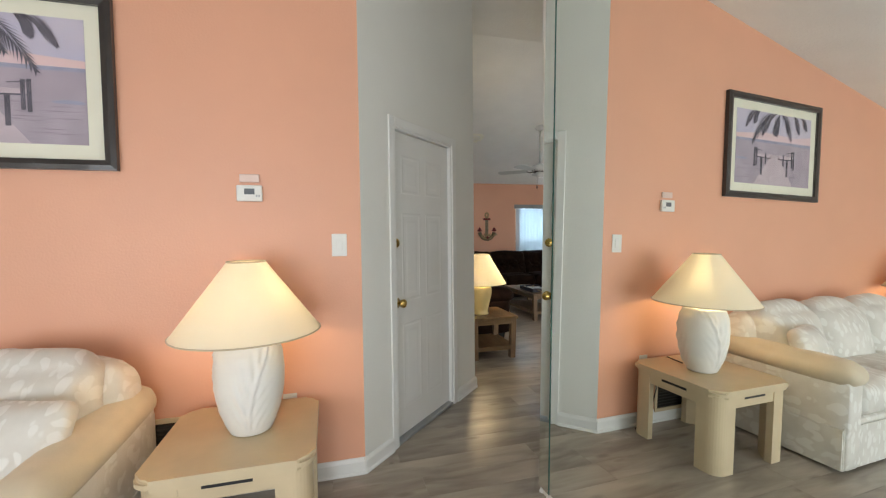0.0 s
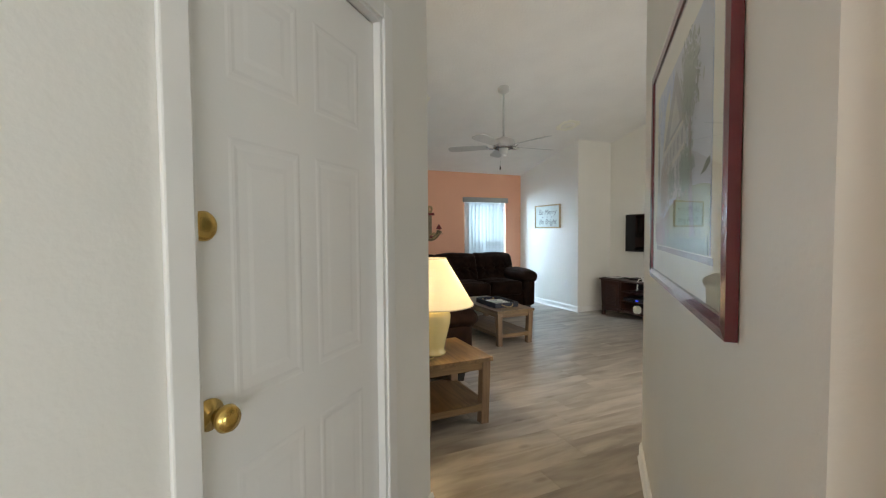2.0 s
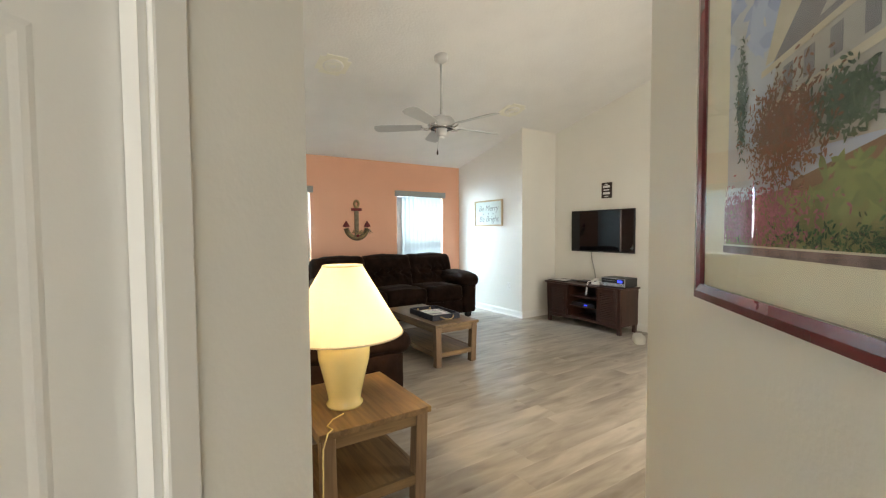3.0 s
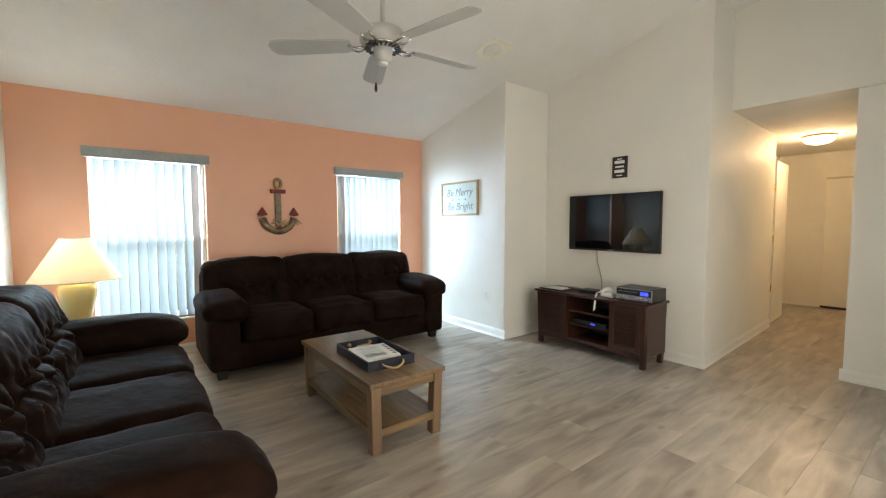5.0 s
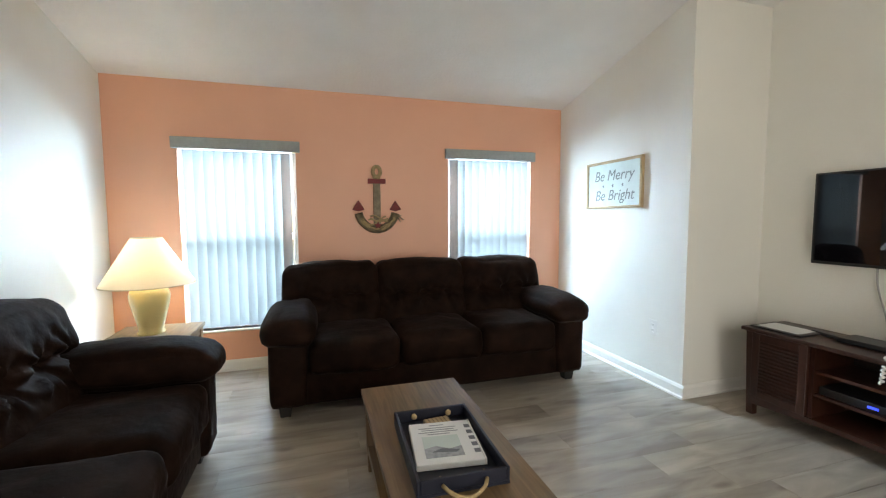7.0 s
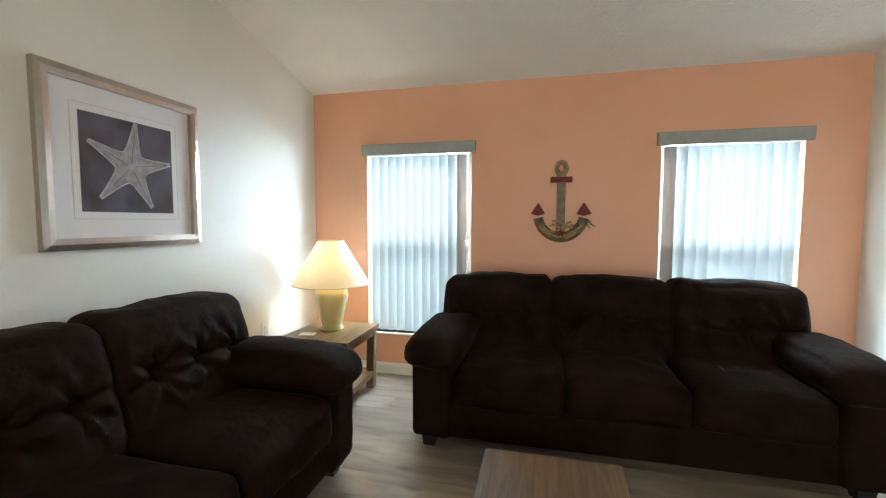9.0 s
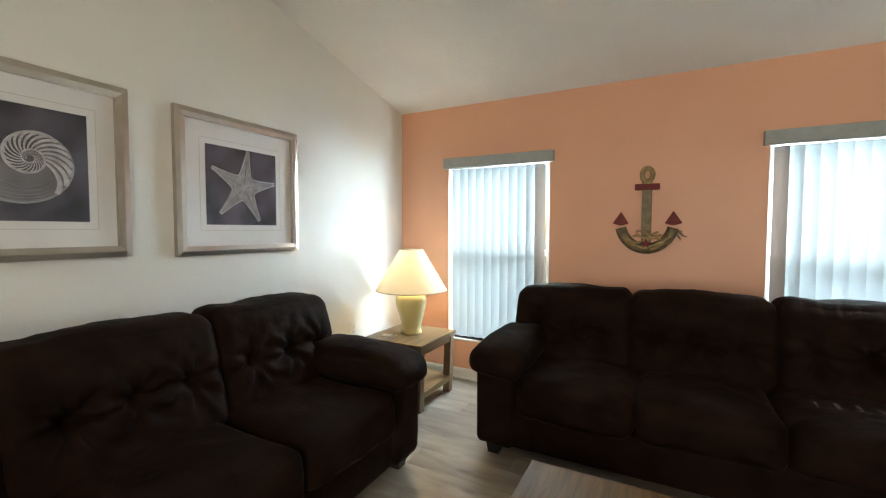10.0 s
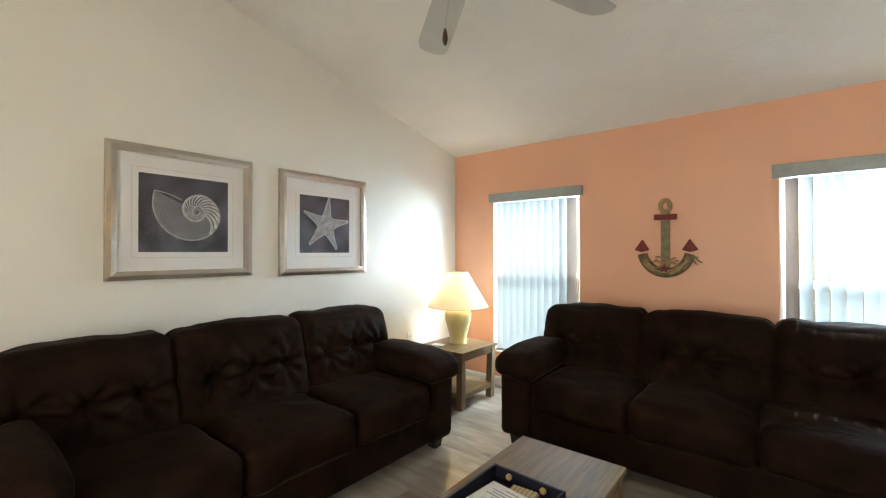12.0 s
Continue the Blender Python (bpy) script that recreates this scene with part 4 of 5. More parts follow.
part("nautilus_lip", tube(bmesh.new(), [(x, -0.0132, z) for x, z in [spiral(154 - 1.5 * i, 1.0 - 0.075 * i) for i in range(9)]], 0.0030, 5), PRINT_GREY, shell)

star, pw, ph = picture("framed_print", m_at(XL + 0.002, 6.655, 1.565, 90), 0.785, 0.765, 0.05, 0.028, NICKEL, MAT_BOARD, (0.115, 0.115), "silver framed charcoal print of a starfish", PRINT_DARK, "shell prints above the sofa")
for g in (0.033,):
    for a, b in (((-pw - g, -ph - g), (pw + g, -ph - g + 0.003)), ((-pw - g, ph + g - 0.003), (pw + g, ph + g)), ((-pw - g, -ph - g), (-pw - g + 0.003, ph + g)), ((pw + g - 0.003, -ph - g), (pw + g, ph + g))):
        part("mat_groove", B((a[0], -0.0100, a[1]), (b[0], -0.0092, b[1])), GROOVE, star)
for k in range(5):
    a = radians(82 + 72 * k)
    ux, uz = math.cos(a), math.sin(a)
    px, pz = -uz, ux
    L = 0.215
    armpts = [(r * ux + h * px, r * uz + h * pz) for r, h in ((0.05, 0.048), (0.09, 0.034), (0.14, 0.024), (0.19, 0.014), (L, 0.006), (L, -0.006), (0.19, -0.014), (0.14, -0.024), (0.09, -0.034), (0.05, -0.048), (0, 0))]
    part("starfish_arm", poly(armpts, -0.0116), PRINT_GREY, star)
    for s in (-1, 1):
        bm = bmesh.new()
        tube(bm, [((0.062 + 0.155 * t) * ux + s * px * (0.044 - 0.038 * t ** 0.7), -0.0126, (0.062 + 0.155 * t) * uz + s * pz * (0.044 - 0.038 * t ** 0.7)) for t in [i / 8 for i in range(9)]], 0.0032, 5)
        part("starfish_edge", bm, PRINT_PALE, star)
    bm = bmesh.new()
    for i in range(11):
        r, hw = 0.072 + 0.013 * i, 0.036 - 0.0027 * i
        for s in (-1, 1):
            tube(bm, [(r * ux + s * hw * px, -0.0128, r * uz + s * hw * pz), ((r - 0.006) * ux + s * hw * 0.35 * px, -0.0128, (r - 0.006) * uz + s * hw * 0.35 * pz)], 0.0017, 4)
    tube(bm, [(0.02 * ux, -0.0132, 0.02 * uz), (0.20 * ux, -0.0132, 0.20 * uz)], 0.0035, 5, 0.001)
    part("starfish_ridges", bm, PRINT_MID, star)

part("starfish_disc", poly([(0.070 * math.cos(2 * math.pi * k / 20), 0.070 * math.sin(2 * math.pi * k / 20)) for k in range(20)], -0.0119, 0.0032), PRINT_GREY, star)

# dock print in the first room (wall faces -y)
LAV = mat("print_sky", (0.50, 0.47, 0.60), 0.8, vary=0.2, scale=3, dark=(0.60, 0.54, 0.62))
DUSK = mat("print_dusk_glow", (0.78, 0.55, 0.52), 0.8, vary=0.12, scale=3, dark=(0.70, 0.54, 0.58))
SEA = mat("print_sea", (0.44, 0.37, 0.43), 0.8, vary=0.15, scale=10)
RIPPLE = mat("print_ripple", (0.34, 0.28, 0.33), 0.8, vary=0.2, scale=30)
PALM = mat("print_palm", (0.15, 0.135, 0.17), 0.8, vary=0.4, scale=18)
DOCK = mat("print_dock", (0.58, 0.48, 0.52), 0.8, vary=0.12, scale=20)
HAZE = mat("print_far_shore", (0.36, 0.36, 0.48), 0.8, vary=0.15, scale=20)
dock, pw, ph = picture("framed_print", m_at(-1.45, YA - 0.002, 2.115), 1.17, 0.82, 0.048, 0.03, DARK_FRAME, MAT_CREAM, (0.07, 0.07), "black framed print of a dock and palms at dusk", LAV)
part("glow_band", poly([(-pw, 0.055), (pw, 0.055), (pw, 0.10), (0.1, 0.13), (-0.25, 0.115), (-pw, 0.14)], -0.0114, 0.0004), DUSK, dock)
part("sea", poly([(-pw, -ph), (pw, -ph), (pw, 0.055), (-pw, 0.055)], -0.0114, 0.0008), SEA, dock)
part("far_shore", poly([(-pw, 0.048), (pw, 0.048), (pw, 0.066), (-pw, 0.072)], -0.0124, 0.0004), HAZE, dock)
rnd = random.Random(21)
for k in range(34):
    z = -ph + 0.012 + 0.20 * (k / 34) ** 1.3
    x, w = rnd.uniform(-pw + 0.05, pw - 0.16), rnd.uniform(0.05, 0.22)
    part("ripple", poly([(x, z), (x + w * 0.5, z - 0.003), (min(x + w, pw), z), (x + w * 0.5, z + 0.003)], -0.0124, 0.0004), RIPPLE, dock)
part("dock", poly([(-0.245, -ph), (0.245, -ph), (0.045, -0.045), (-0.045, -0.045)], -0.0130, 0.0006), DOCK, dock)
for sx in (-1, 1):
    part("dock_head", poly([(sx * 0.04, -0.072), (sx * 0.255, -0.066), (sx * 0.235, -0.046), (sx * 0.04, -0.040)], -0.0130, 0.0006), DOCK, dock)
    part("dock_edge", poly([(sx * 0.04, -0.080), (sx * 0.255, -0.074), (sx * 0.255, -0.066), (sx * 0.04, -0.072)], -0.0130, 0.0006), PALM, dock)
    for x, z0, z1, w in ((0.112, -0.125, -0.035, 0.008), (0.162, -0.215, -0.076, 0.011), (0.222, -0.14, 0.0, 0.009), (0.246, -0.15, 0.002, 0.009)):
        part("dock_post", poly([(sx * x - w, z0), (sx * x + w, z0), (sx * x + w, z1), (sx * x - w, z1)], -0.0138, 0.0004), PALM, dock)
    part("dock_rail", poly([(sx * 0.162, -0.022), (sx * 0.246, -0.012), (sx * 0.246, -0.006), (sx * 0.162, -0.016)], -0.0138, 0.0004), PALM, dock)
part("boat", poly([(0.325, -0.093), (0.345, -0.102), (0.455, -0.104), (pw, -0.096), (0.44, -0.086), (0.38, -0.084)], -0.0130, 0.0004), HAZE, dock)


def frond(root, tip, sag, leaf, depth):
    """A feathery palm frond hanging from root to tip: a spine with leaflets that droop to both sides."""
    bm = bmesh.new()
    spine = [(root[0] + (tip[0] - root[0]) * u, root[1] + (tip[1] - root[1]) * u + sag * math.sin(math.pi * u)) for u in [i / 16 for i in range(17)]]
    for i, (x, z) in enumerate(spine[1:], 1):
        px_, pz_ = spine[i - 1]
        dx, dz = x - px_, z - pz_
        n = math.hypot(dx, dz)
        dx, dz = dx / n, dz / n
        long = leaf * (0.35 + 0.9 * math.sin(math.pi * min(1.0, 0.12 + 0.88 * i / 16)))
        for side in (-1, 1):
            ex, ez = x + long * (0.75 * dx - side * 0.45 * dz), z + long * (0.75 * dz + side * 0.45 * dx) - 0.25 * long
            ring = [(px_, pz_), (x + 0.3 * (ex - x) + 0.006, z + 0.3 * (ez - z)), (ex, ez), (x + 0.25 * (ex - x) - 0.005, z + 0.25 * (ez - z))]
            ring = [(max(-pw, min(pw, q)), max(-ph, min(ph, w))) for q, w in ring]
            prism(bm, [(q, depth - 0.000012 * i - 0.0002 * (side > 0), w) for q, w in ring], (0, -0.0001, 0))
    return part("palm_frond", bm, PALM, dock)


for k, (root, tip, sag, leaf) in enumerate((((0.0, 0.30), (0.275, 0.045), 0.075, 0.085), ((-0.02, 0.31), (0.16, 0.12), 0.05, 0.075), ((0.22, 0.31), (0.36, 0.165), 0.035, 0.05), ((0.20, 0.31), (0.265, 0.20), 0.02, 0.05), ((-0.06, 0.31), (-0.20, 0.10), 0.05, 0.075), ((-0.04, 0.30), (0.01, 0.13), 0.0, 0.07), ((-0.22, 0.31), (-0.30, 0.16), 0.03, 0.05), ((-0.30, 0.31), (-0.40, 0.20), 0.03, 0.05))):
    frond(root, tip, sag, leaf, -0.0138 - 0.0006 * k)

# house print on the diagonal wall (faces -x +y)
HSKY = mat("print_blue_sky", (0.50, 0.60, 0.76), 0.8, vary=0.25, scale=4, dark=(0.62, 0.64, 0.66))
LAWN = mat("print_lawn", (0.31, 0.36, 0.16), 0.8, vary=0.35, scale=9)
PALMG = mat("print_palm_green", (0.09, 0.15, 0.08), 0.8, vary=0.5, scale=25)
HOUSE = mat("print_house", (0.55, 0.55, 0.52), 0.8, vary=0.2, scale=12)
ROOFP = mat("print_roof", (0.30, 0.30, 0.32), 0.8, vary=0.2, scale=20)
HOUSE_SKY = mat("print_hazy_sky", (0.56, 0.60, 0.66), 0.8, vary=0.2, scale=3)
hx = 1.8135
hp, pw, ph = picture("framed_print", pose(hx - 0.0015, hx + CR + 0.0015, 1.537, 0, 0, 225), 1.19, 0.86, 0.038, 0.020, WINE_FRAME, MAT_CREAM, (0.122, 0.105), "wine-red framed painting of a white house with palms and flowers", HSKY)
PATHB = mat("print_path", (0.30, 0.20, 0.13), 0.8, vary=0.3, scale=20)
CREAM_P = mat("print_cream", (0.68, 0.64, 0.52), 0.8, vary=0.12, scale=12)
MAUVE = mat("print_mauve_trunk", (0.34, 0.26, 0.25), 0.8, vary=0.45, scale=22)
part("inner_line", poly([(-pw - 0.02, -ph - 0.02), (pw + 0.02, -ph - 0.02), (pw + 0.02, -ph - 0.004), (-pw - 0.02, -ph - 0.004)], -0.0092, 0.0004), MAUVE, hp)
part("pale_sky", poly([(-0.05, ph), (pw, ph), (pw, -0.16), (0.08, -0.16)], -0.0114, 0.0003), HOUSE_SKY, hp)
part("lawn", poly([(-pw, -ph), (pw, -ph), (pw, -0.135), (0.36, -0.125), (0.22, -0.118), (0.05, -0.135), (-0.12, -0.175), (-pw, -0.205)], -0.0118, 0.0003), LAWN, hp)
part("path", poly([(-0.20, -0.200), (-0.02, -0.165), (0.20, -0.122), (0.22, -0.106), (0.02, -0.132), (-0.20, -0.175)], -0.0122, 0.0003), PATHB, hp)
part("house_back", poly([(-0.29, 0.05), (-0.15, 0.05), (-0.13, 0.24), (-0.22, 0.20)], -0.0118, 0.0003), CREAM_P, hp)
part("house_wall", poly([(-0.30, -0.125), (0.15, -0.135), (0.15, 0.085), (-0.25, 0.048)], -0.0122, 0.0003), HOUSE, hp)
part("house_roof", poly([(-0.27, 0.040), (0.16, 0.082), (0.13, 0.105), (-0.005, 0.255), (-0.035, 0.245)], -0.0126, 0.0003), ROOFP, hp)
part("house_gable", poly([(-0.14, 0.068), (0.06, 0.088), (-0.015, 0.185)], -0.0129, 0.0003), HOUSE, hp)
for z0, z1 in ((0.036, 0.048), (-0.040, -0.026)):
    part("house_band", poly([(-0.30, z0 - 0.006), (0.16, z0 + 0.036), (0.16, z1 + 0.036), (-0.30, z1 - 0.006)], -0.0133, 0.0003), CREAM_P, hp)
for i, x in enumerate((-0.23, -0.175, -0.115, -0.05, 0.02, 0.09)):
    rise = 0.006 * i
    part("house_window", poly([(x, -0.018 + rise), (x + 0.026, -0.016 + rise), (x + 0.026, 0.028 + rise), (x, 0.026 + rise)], -0.0130, 0.0003), ROOFP, hp)
    part("house_window", poly([(x, -0.105), (x + 0.028, -0.105), (x + 0.028, -0.052 + rise), (x, -0.054 + rise)], -0.0130, 0.0003), ROOFP, hp)
part("far_hill", poly([(0.34, -0.105), (0.37, -0.092), (0.40, -0.078), (0.43, -0.074), (0.43, -0.088), (0.39, -0.102)], -0.0122, 0.0003), PALMG, hp)
part("foreground_trunk", poly([(0.235, -ph), (0.325, -ph), (0.282, -0.22), (0.256, -0.14), (0.222, 0.10), (0.196, 0.10), (0.212, -0.14), (0.232, -0.22)], -0.0137, 0.0003), MAUVE, hp)
rnd = random.Random(4)


def strokes(name, n, xs, zs, size, material, depth, label):
    """Many small brush strokes of one colour, as one joined layer of the painting."""
    bm = bmesh.new()
    for k in range(n):
        x, z = rnd.gauss((xs[0] + xs[1]) / 2, (xs[1] - xs[0]) / 4), rnd.gauss((zs[0] + zs[1]) / 2, (zs[1] - zs[0]) / 4)
        r, a = rnd.uniform(*size), rnd.uniform(0, math.pi)
        ca, sa = math.cos(a), math.sin(a)
        ring = [(x + r * u * ca - 0.4 * r * v * sa, z + r * u * sa + 0.4 * r * v * ca) for u, v in ((-1, 0), (-0.4, -0.8), (0.5, -0.7), (1, 0), (0.4, 0.9), (-0.5, 0.7))]
        ring = [(max(-pw, min(pw, q)), max(-ph, min(ph, w))) for q, w in ring]
        prism(bm, [(q, depth - 0.0000006 * k, w) for q, w in ring], (0, -0.0001, 0))
    return tagged(part(name, bm, material, hp, label), kind="stuff")


def island(m, dark):
    """Gives each loose piece of a mesh its own shade."""
    nt = m.node_tree
    b = nt.nodes["Principled BSDF"]
    geo, mx = nt.nodes.new("ShaderNodeNewGeometry"), nt.nodes.new("ShaderNodeMix")
    mx.data_type = "RGBA"
    mx.inputs[6].default_value = (*dark, 1)
    mx.inputs[7].default_value = b.inputs["Base Color"].default_value
    nt.links.new(geo.outputs["Random Per Island"], mx.inputs[0])
    nt.links.new(mx.outputs[2], b.inputs["Base Color"])
    return m


strokes("cloud", 70, (-0.45, 0.05), (0.05, 0.28), (0.03, 0.07), island(mat("stroke_cloud", (0.52, 0.62, 0.80), 0.8), (0.32, 0.42, 0.66)), -0.01145, "soft painted clouds")
strokes("cypress", 500, (-0.395, -0.355), (-0.08, 0.11), (0.003, 0.008), island(mat("stroke_cypress", (0.15, 0.24, 0.20), 0.8), (0.06, 0.11, 0.11)), -0.0134, "dark green painted cypress")
strokes("palm_crown", 900, (0.10, 0.31), (0.05, 0.27), (0.005, 0.016), island(mat("stroke_palm", (0.24, 0.30, 0.20), 0.8), (0.08, 0.11, 0.08)), -0.0142, "shaggy painted palm crown")
strokes("shrub", 1000, (0.06, 0.25), (-0.125, -0.015), (0.004, 0.010), island(mat("stroke_shrub", (0.17, 0.30, 0.19), 0.8), (0.05, 0.11, 0.07)), -0.0142, "green painted shrub")
strokes("shrub", 700, (-0.14, -0.02), (-0.12, -0.03), (0.004, 0.009), island(mat("stroke_shrub_dark", (0.14, 0.21, 0.14), 0.8), (0.05, 0.09, 0.06)), -0.0140, "dark painted shrub")
strokes("rust_tree", 1900, (-0.33, -0.13), (-0.17, 0.0), (0.003, 0.008), island(mat("stroke_rust", (0.30, 0.12, 0.075), 0.8), (0.15, 0.11, 0.065)), -0.0146, "rust red painted tree")
strokes("flower_bush", 2000, (-0.52, -0.16), (-0.29, -0.18), (0.003, 0.007), island(mat("stroke_bloom", (0.50, 0.19, 0.25), 0.8), (0.30, 0.14, 0.15)), -0.0150, "pink painted azaleas")
strokes("hedge", 1400, (-0.20, 0.60), (-0.30, -0.245), (0.004, 0.008), island(mat("stroke_hedge", (0.09, 0.20, 0.09), 0.8), (0.02, 0.07, 0.04)), -0.0144, "dark green painted hedge")
strokes("lawn_shade", 240, (-0.10, 0.18), (-0.24, -0.15), (0.010, 0.026), island(mat("stroke_lawn", (0.29, 0.36, 0.15), 0.8), (0.19, 0.27, 0.12)), -0.0124, "darker painted grass strokes")


# ---- TV wall ----
def text_part(name, body, size, m, material, parent, extrude=0.001, label="", shear=0.0):
    """Lettering in the built-in font, as a mesh, centred on the pose m (reads along x, up along z)."""
    cu = bpy.data.curves.new(name, "FONT")
    cu.body, cu.size, cu.extrude, cu.align_x, cu.align_y, cu.shear = body, size, extrude, "CENTER", "CENTER", shear
    tmp = new(name, cu)
    me = bpy.data.meshes.new_from_object(tmp.evaluated_get(bpy.context.evaluated_depsgraph_get()))
    bpy.data.objects.remove(tmp)
    me.transform(m @ pose(0, 0, 0, 90))
    me.materials.clear()
    me.materials.append(material)
    ob = new(name, me)
    ob.parent = parent
    if label:
        tagged(ob, label)
    return ob


# things on the TV wall face -x: local -y is the front, so turn by -90
tv = thing("television", m_at(XT, 5.897, 1.272, -90), "black flat-screen television hung on the wall, switched off", "television")
part("mount", B((-0.20, -0.030, -0.15), (0.20, -0.002, 0.15), bevel=0.003), BLACK, tv)
part("housing", B((-0.497, -0.056, -0.288), (0.497, -0.031, 0.292), bevel=0.006), BLACK, tv)
part("screen", B((-0.484, -0.0575, -0.268), (0.484, -0.0555, 0.280)), SCREEN, tv, "glossy black screen")
part("logo", B((-0.03, -0.0575, -0.281), (0.03, -0.0562, -0.274)), SILVER, tv)
part("standby_light", B((0.462, -0.0578, -0.282), (0.468, -0.0562, -0.277)), RED_WOOD, tv)

CABLE_GREY = mat("cable_grey", (0.36, 0.35, 0.33), 0.5, vary=0.05, scale=30)
cable = thing("cable", m_at(XT - 0.012, 6.05, 0.58), "pale grey cable hanging from the television", "cable")
part("wire", tube(bmesh.new(), [(-0.004, 0.02 - 0.06 * u + 0.012 * math.sin(6 * u), 0.42 - 0.42 * u) for u in [i / 14 for i in range(15)]], 0.0055, 8), CABLE_GREY, cable, smooth=True)

plaque = thing("wall_plaque", m_at(XT - 0.001, 5.84, 1.826, -90), "small black wooden plaque with white lettering bars", "plaque")
part("board", B((-0.078, -0.018, -0.105), (0.078, -0.001, 0.105), bevel=0.003), DARK_FRAME, plaque)
for z, w, h in ((0.080, 0.05, 0.010), (0.050, 0.105, 0.030), (0.004, 0.09, 0.016), (-0.040, 0.105, 0.030), (-0.082, 0.06, 0.010)):
    part("lettering_bar", B((-w / 2, -0.0195, z - h / 2), (w / 2, -0.0178, z + h / 2)), PAPER, plaque)

cab = thing("tv_cabinet", m_at(5.745, 5.895, 0, -90), "dark cherry wood media cabinet with two doors and open shelves", "cabinet")
CW, CD, CH = 1.17, 0.38, 0.575
part("top", B((-CW / 2 - 0.025, -CD / 2 - 0.02, CH - 0.024), (CW / 2 + 0.025, CD / 2, CH), bevel=0.006), CHERRY, cab)
for sx in (-1, 1):
    part("side_panel", B((sx * (CW / 2 - 0.012) - 0.012, -CD / 2 + 0.03, 0.10), (sx * (CW / 2 - 0.012) + 0.012, CD / 2 - 0.01, CH - 0.024)), CHERRY_Z, cab)
    for sy in (-1, 1):
        x, y = sx * (CW / 2 - 0.02), sy * (CD / 2 - 0.022)
        bm = B((x - 0.022, y - 0.022, 0), (x + 0.022, y + 0.022, CH - 0.024), bevel=0.003, seg=1)
        for v in bm.verts:
            if v.co.z < 0.01:
                v.co.x -= sx * 0.012
                v.co.y -= sy * 0.012
        part("leg", bm, CHERRY_Z, cab)
part("back_panel", B((-CW / 2 + 0.02, CD / 2 - 0.018, 0.10), (CW / 2 - 0.02, CD / 2 - 0.010, CH - 0.03)), BLACK, cab)
part("floor_panel", B((-CW / 2 + 0.02, -CD / 2 + 0.02, 0.112), (CW / 2 - 0.02, CD / 2 - 0.02, 0.130)), CHERRY, cab)
# curved lower rail
bm = bmesh.new()
pts = [(-CW / 2 + 0.042, 0.128)] + [(CW / 2 - 0.042, 0.128)] + [((CW / 2 - 0.042) * (1 - 2 * u), 0.075 + 0.028 * math.sin(math.pi * u)) for u in [i / 12 for i in range(13)]]
prism(bm, [(x, -CD / 2 + 0.004, z) for x, z in pts], (0, 0.018, 0))
part("lower_rail", bm, CHERRY, cab)
for x in (-0.215, 0.245):
    part("divider", B((x - 0.010, -CD / 2 + 0.02, 0.13), (x + 0.010, CD / 2 - 0.02, CH - 0.024)), CHERRY_Z, cab)
for z in (0.265, 0.40):
    part("shelf", B((-0.205, -CD / 2 + 0.03, z - 0.008), (0.235, CD / 2 - 0.02, z + 0.008)), CHERRY, cab)
for x0, x1 in ((-CW / 2 + 0.044, -0.227), (0.257, CW / 2 - 0.044)):
    d = part("cabinet_door", B((x0, -CD / 2 + 0.002, 0.132), (x1, -CD / 2 + 0.020, CH - 0.028), bevel=0.003), CHERRY_Z, cab, "louvered dark cherry door")
    for lo, hi in (((x0, 0.132), (x0 + 0.045, CH - 0.028)), ((x1 - 0.045, 0.132), (x1, CH - 0.028)), ((x0 + 0.045, 0.132), (x1 - 0.045, 0.175)), ((x0 + 0.045, CH - 0.075), (x1 - 0.045, CH - 0.028))):
        part("door_rail", B((lo[0], -CD / 2 - 0.006, lo[1]), (hi[0], -CD / 2 + 0.0025, hi[1]), bevel=0.002, seg=1), CHERRY_Z, d)
    n = 14
    for i in range(n):
        z = 0.182 + (CH - 0.085 - 0.182) * (i + 0.5) / n
        part("louver", B((x0 + 0.045, -CD / 2 - 0.005, z - 0.008), (x1 - 0.045, -CD / 2 - 0.001, z + 0.008), turn=Euler((radians(28), 0, 0)).to_matrix()), CHERRY, d)

rec = thing("stereo_receiver", m_at(5.74, 5.455, CH, -90), "silver stereo receiver with glowing blue display on the cabinet", "stereo")
part("body", B((-0.165, -0.115, 0.012), (0.165, 0.13, 0.118), bevel=0.004), BLACK, rec)
part("front_plate", B((-0.165, -0.125, 0.012), (0.165, -0.1155, 0.116), bevel=0.003), SILVER, rec, "brushed silver front plate")
part("dial_window", B((-0.155, -0.1275, 0.056), (0.155, -0.1255, 0.108)), BLACK, rec)
part("display", B((0.062, -0.1288, 0.066), (0.132, -0.1278, 0.094)), BLUE_LED, rec, "blue glowing display")
part("dial_scale", B((-0.140, -0.1285, 0.084), (0.045, -0.1277, 0.087)), SILVER, rec)
for x in (-0.135, -0.085, -0.035, 0.015, 0.065, 0.115, 0.145):
    part("dial", turned([(0.010, 0), (0.010, 0.012), (0.004, 0.014)], (x, -0.126, 0.034), RX90, 14), SILVER, rec, smooth=True)
for x in (-0.13, 0.13):
    for y in (-0.09, 0.10):
        part("rubber_foot", B((x - 0.015, y - 0.015, 0), (x + 0.015, y + 0.015, 0.0125)), BLACK, rec)

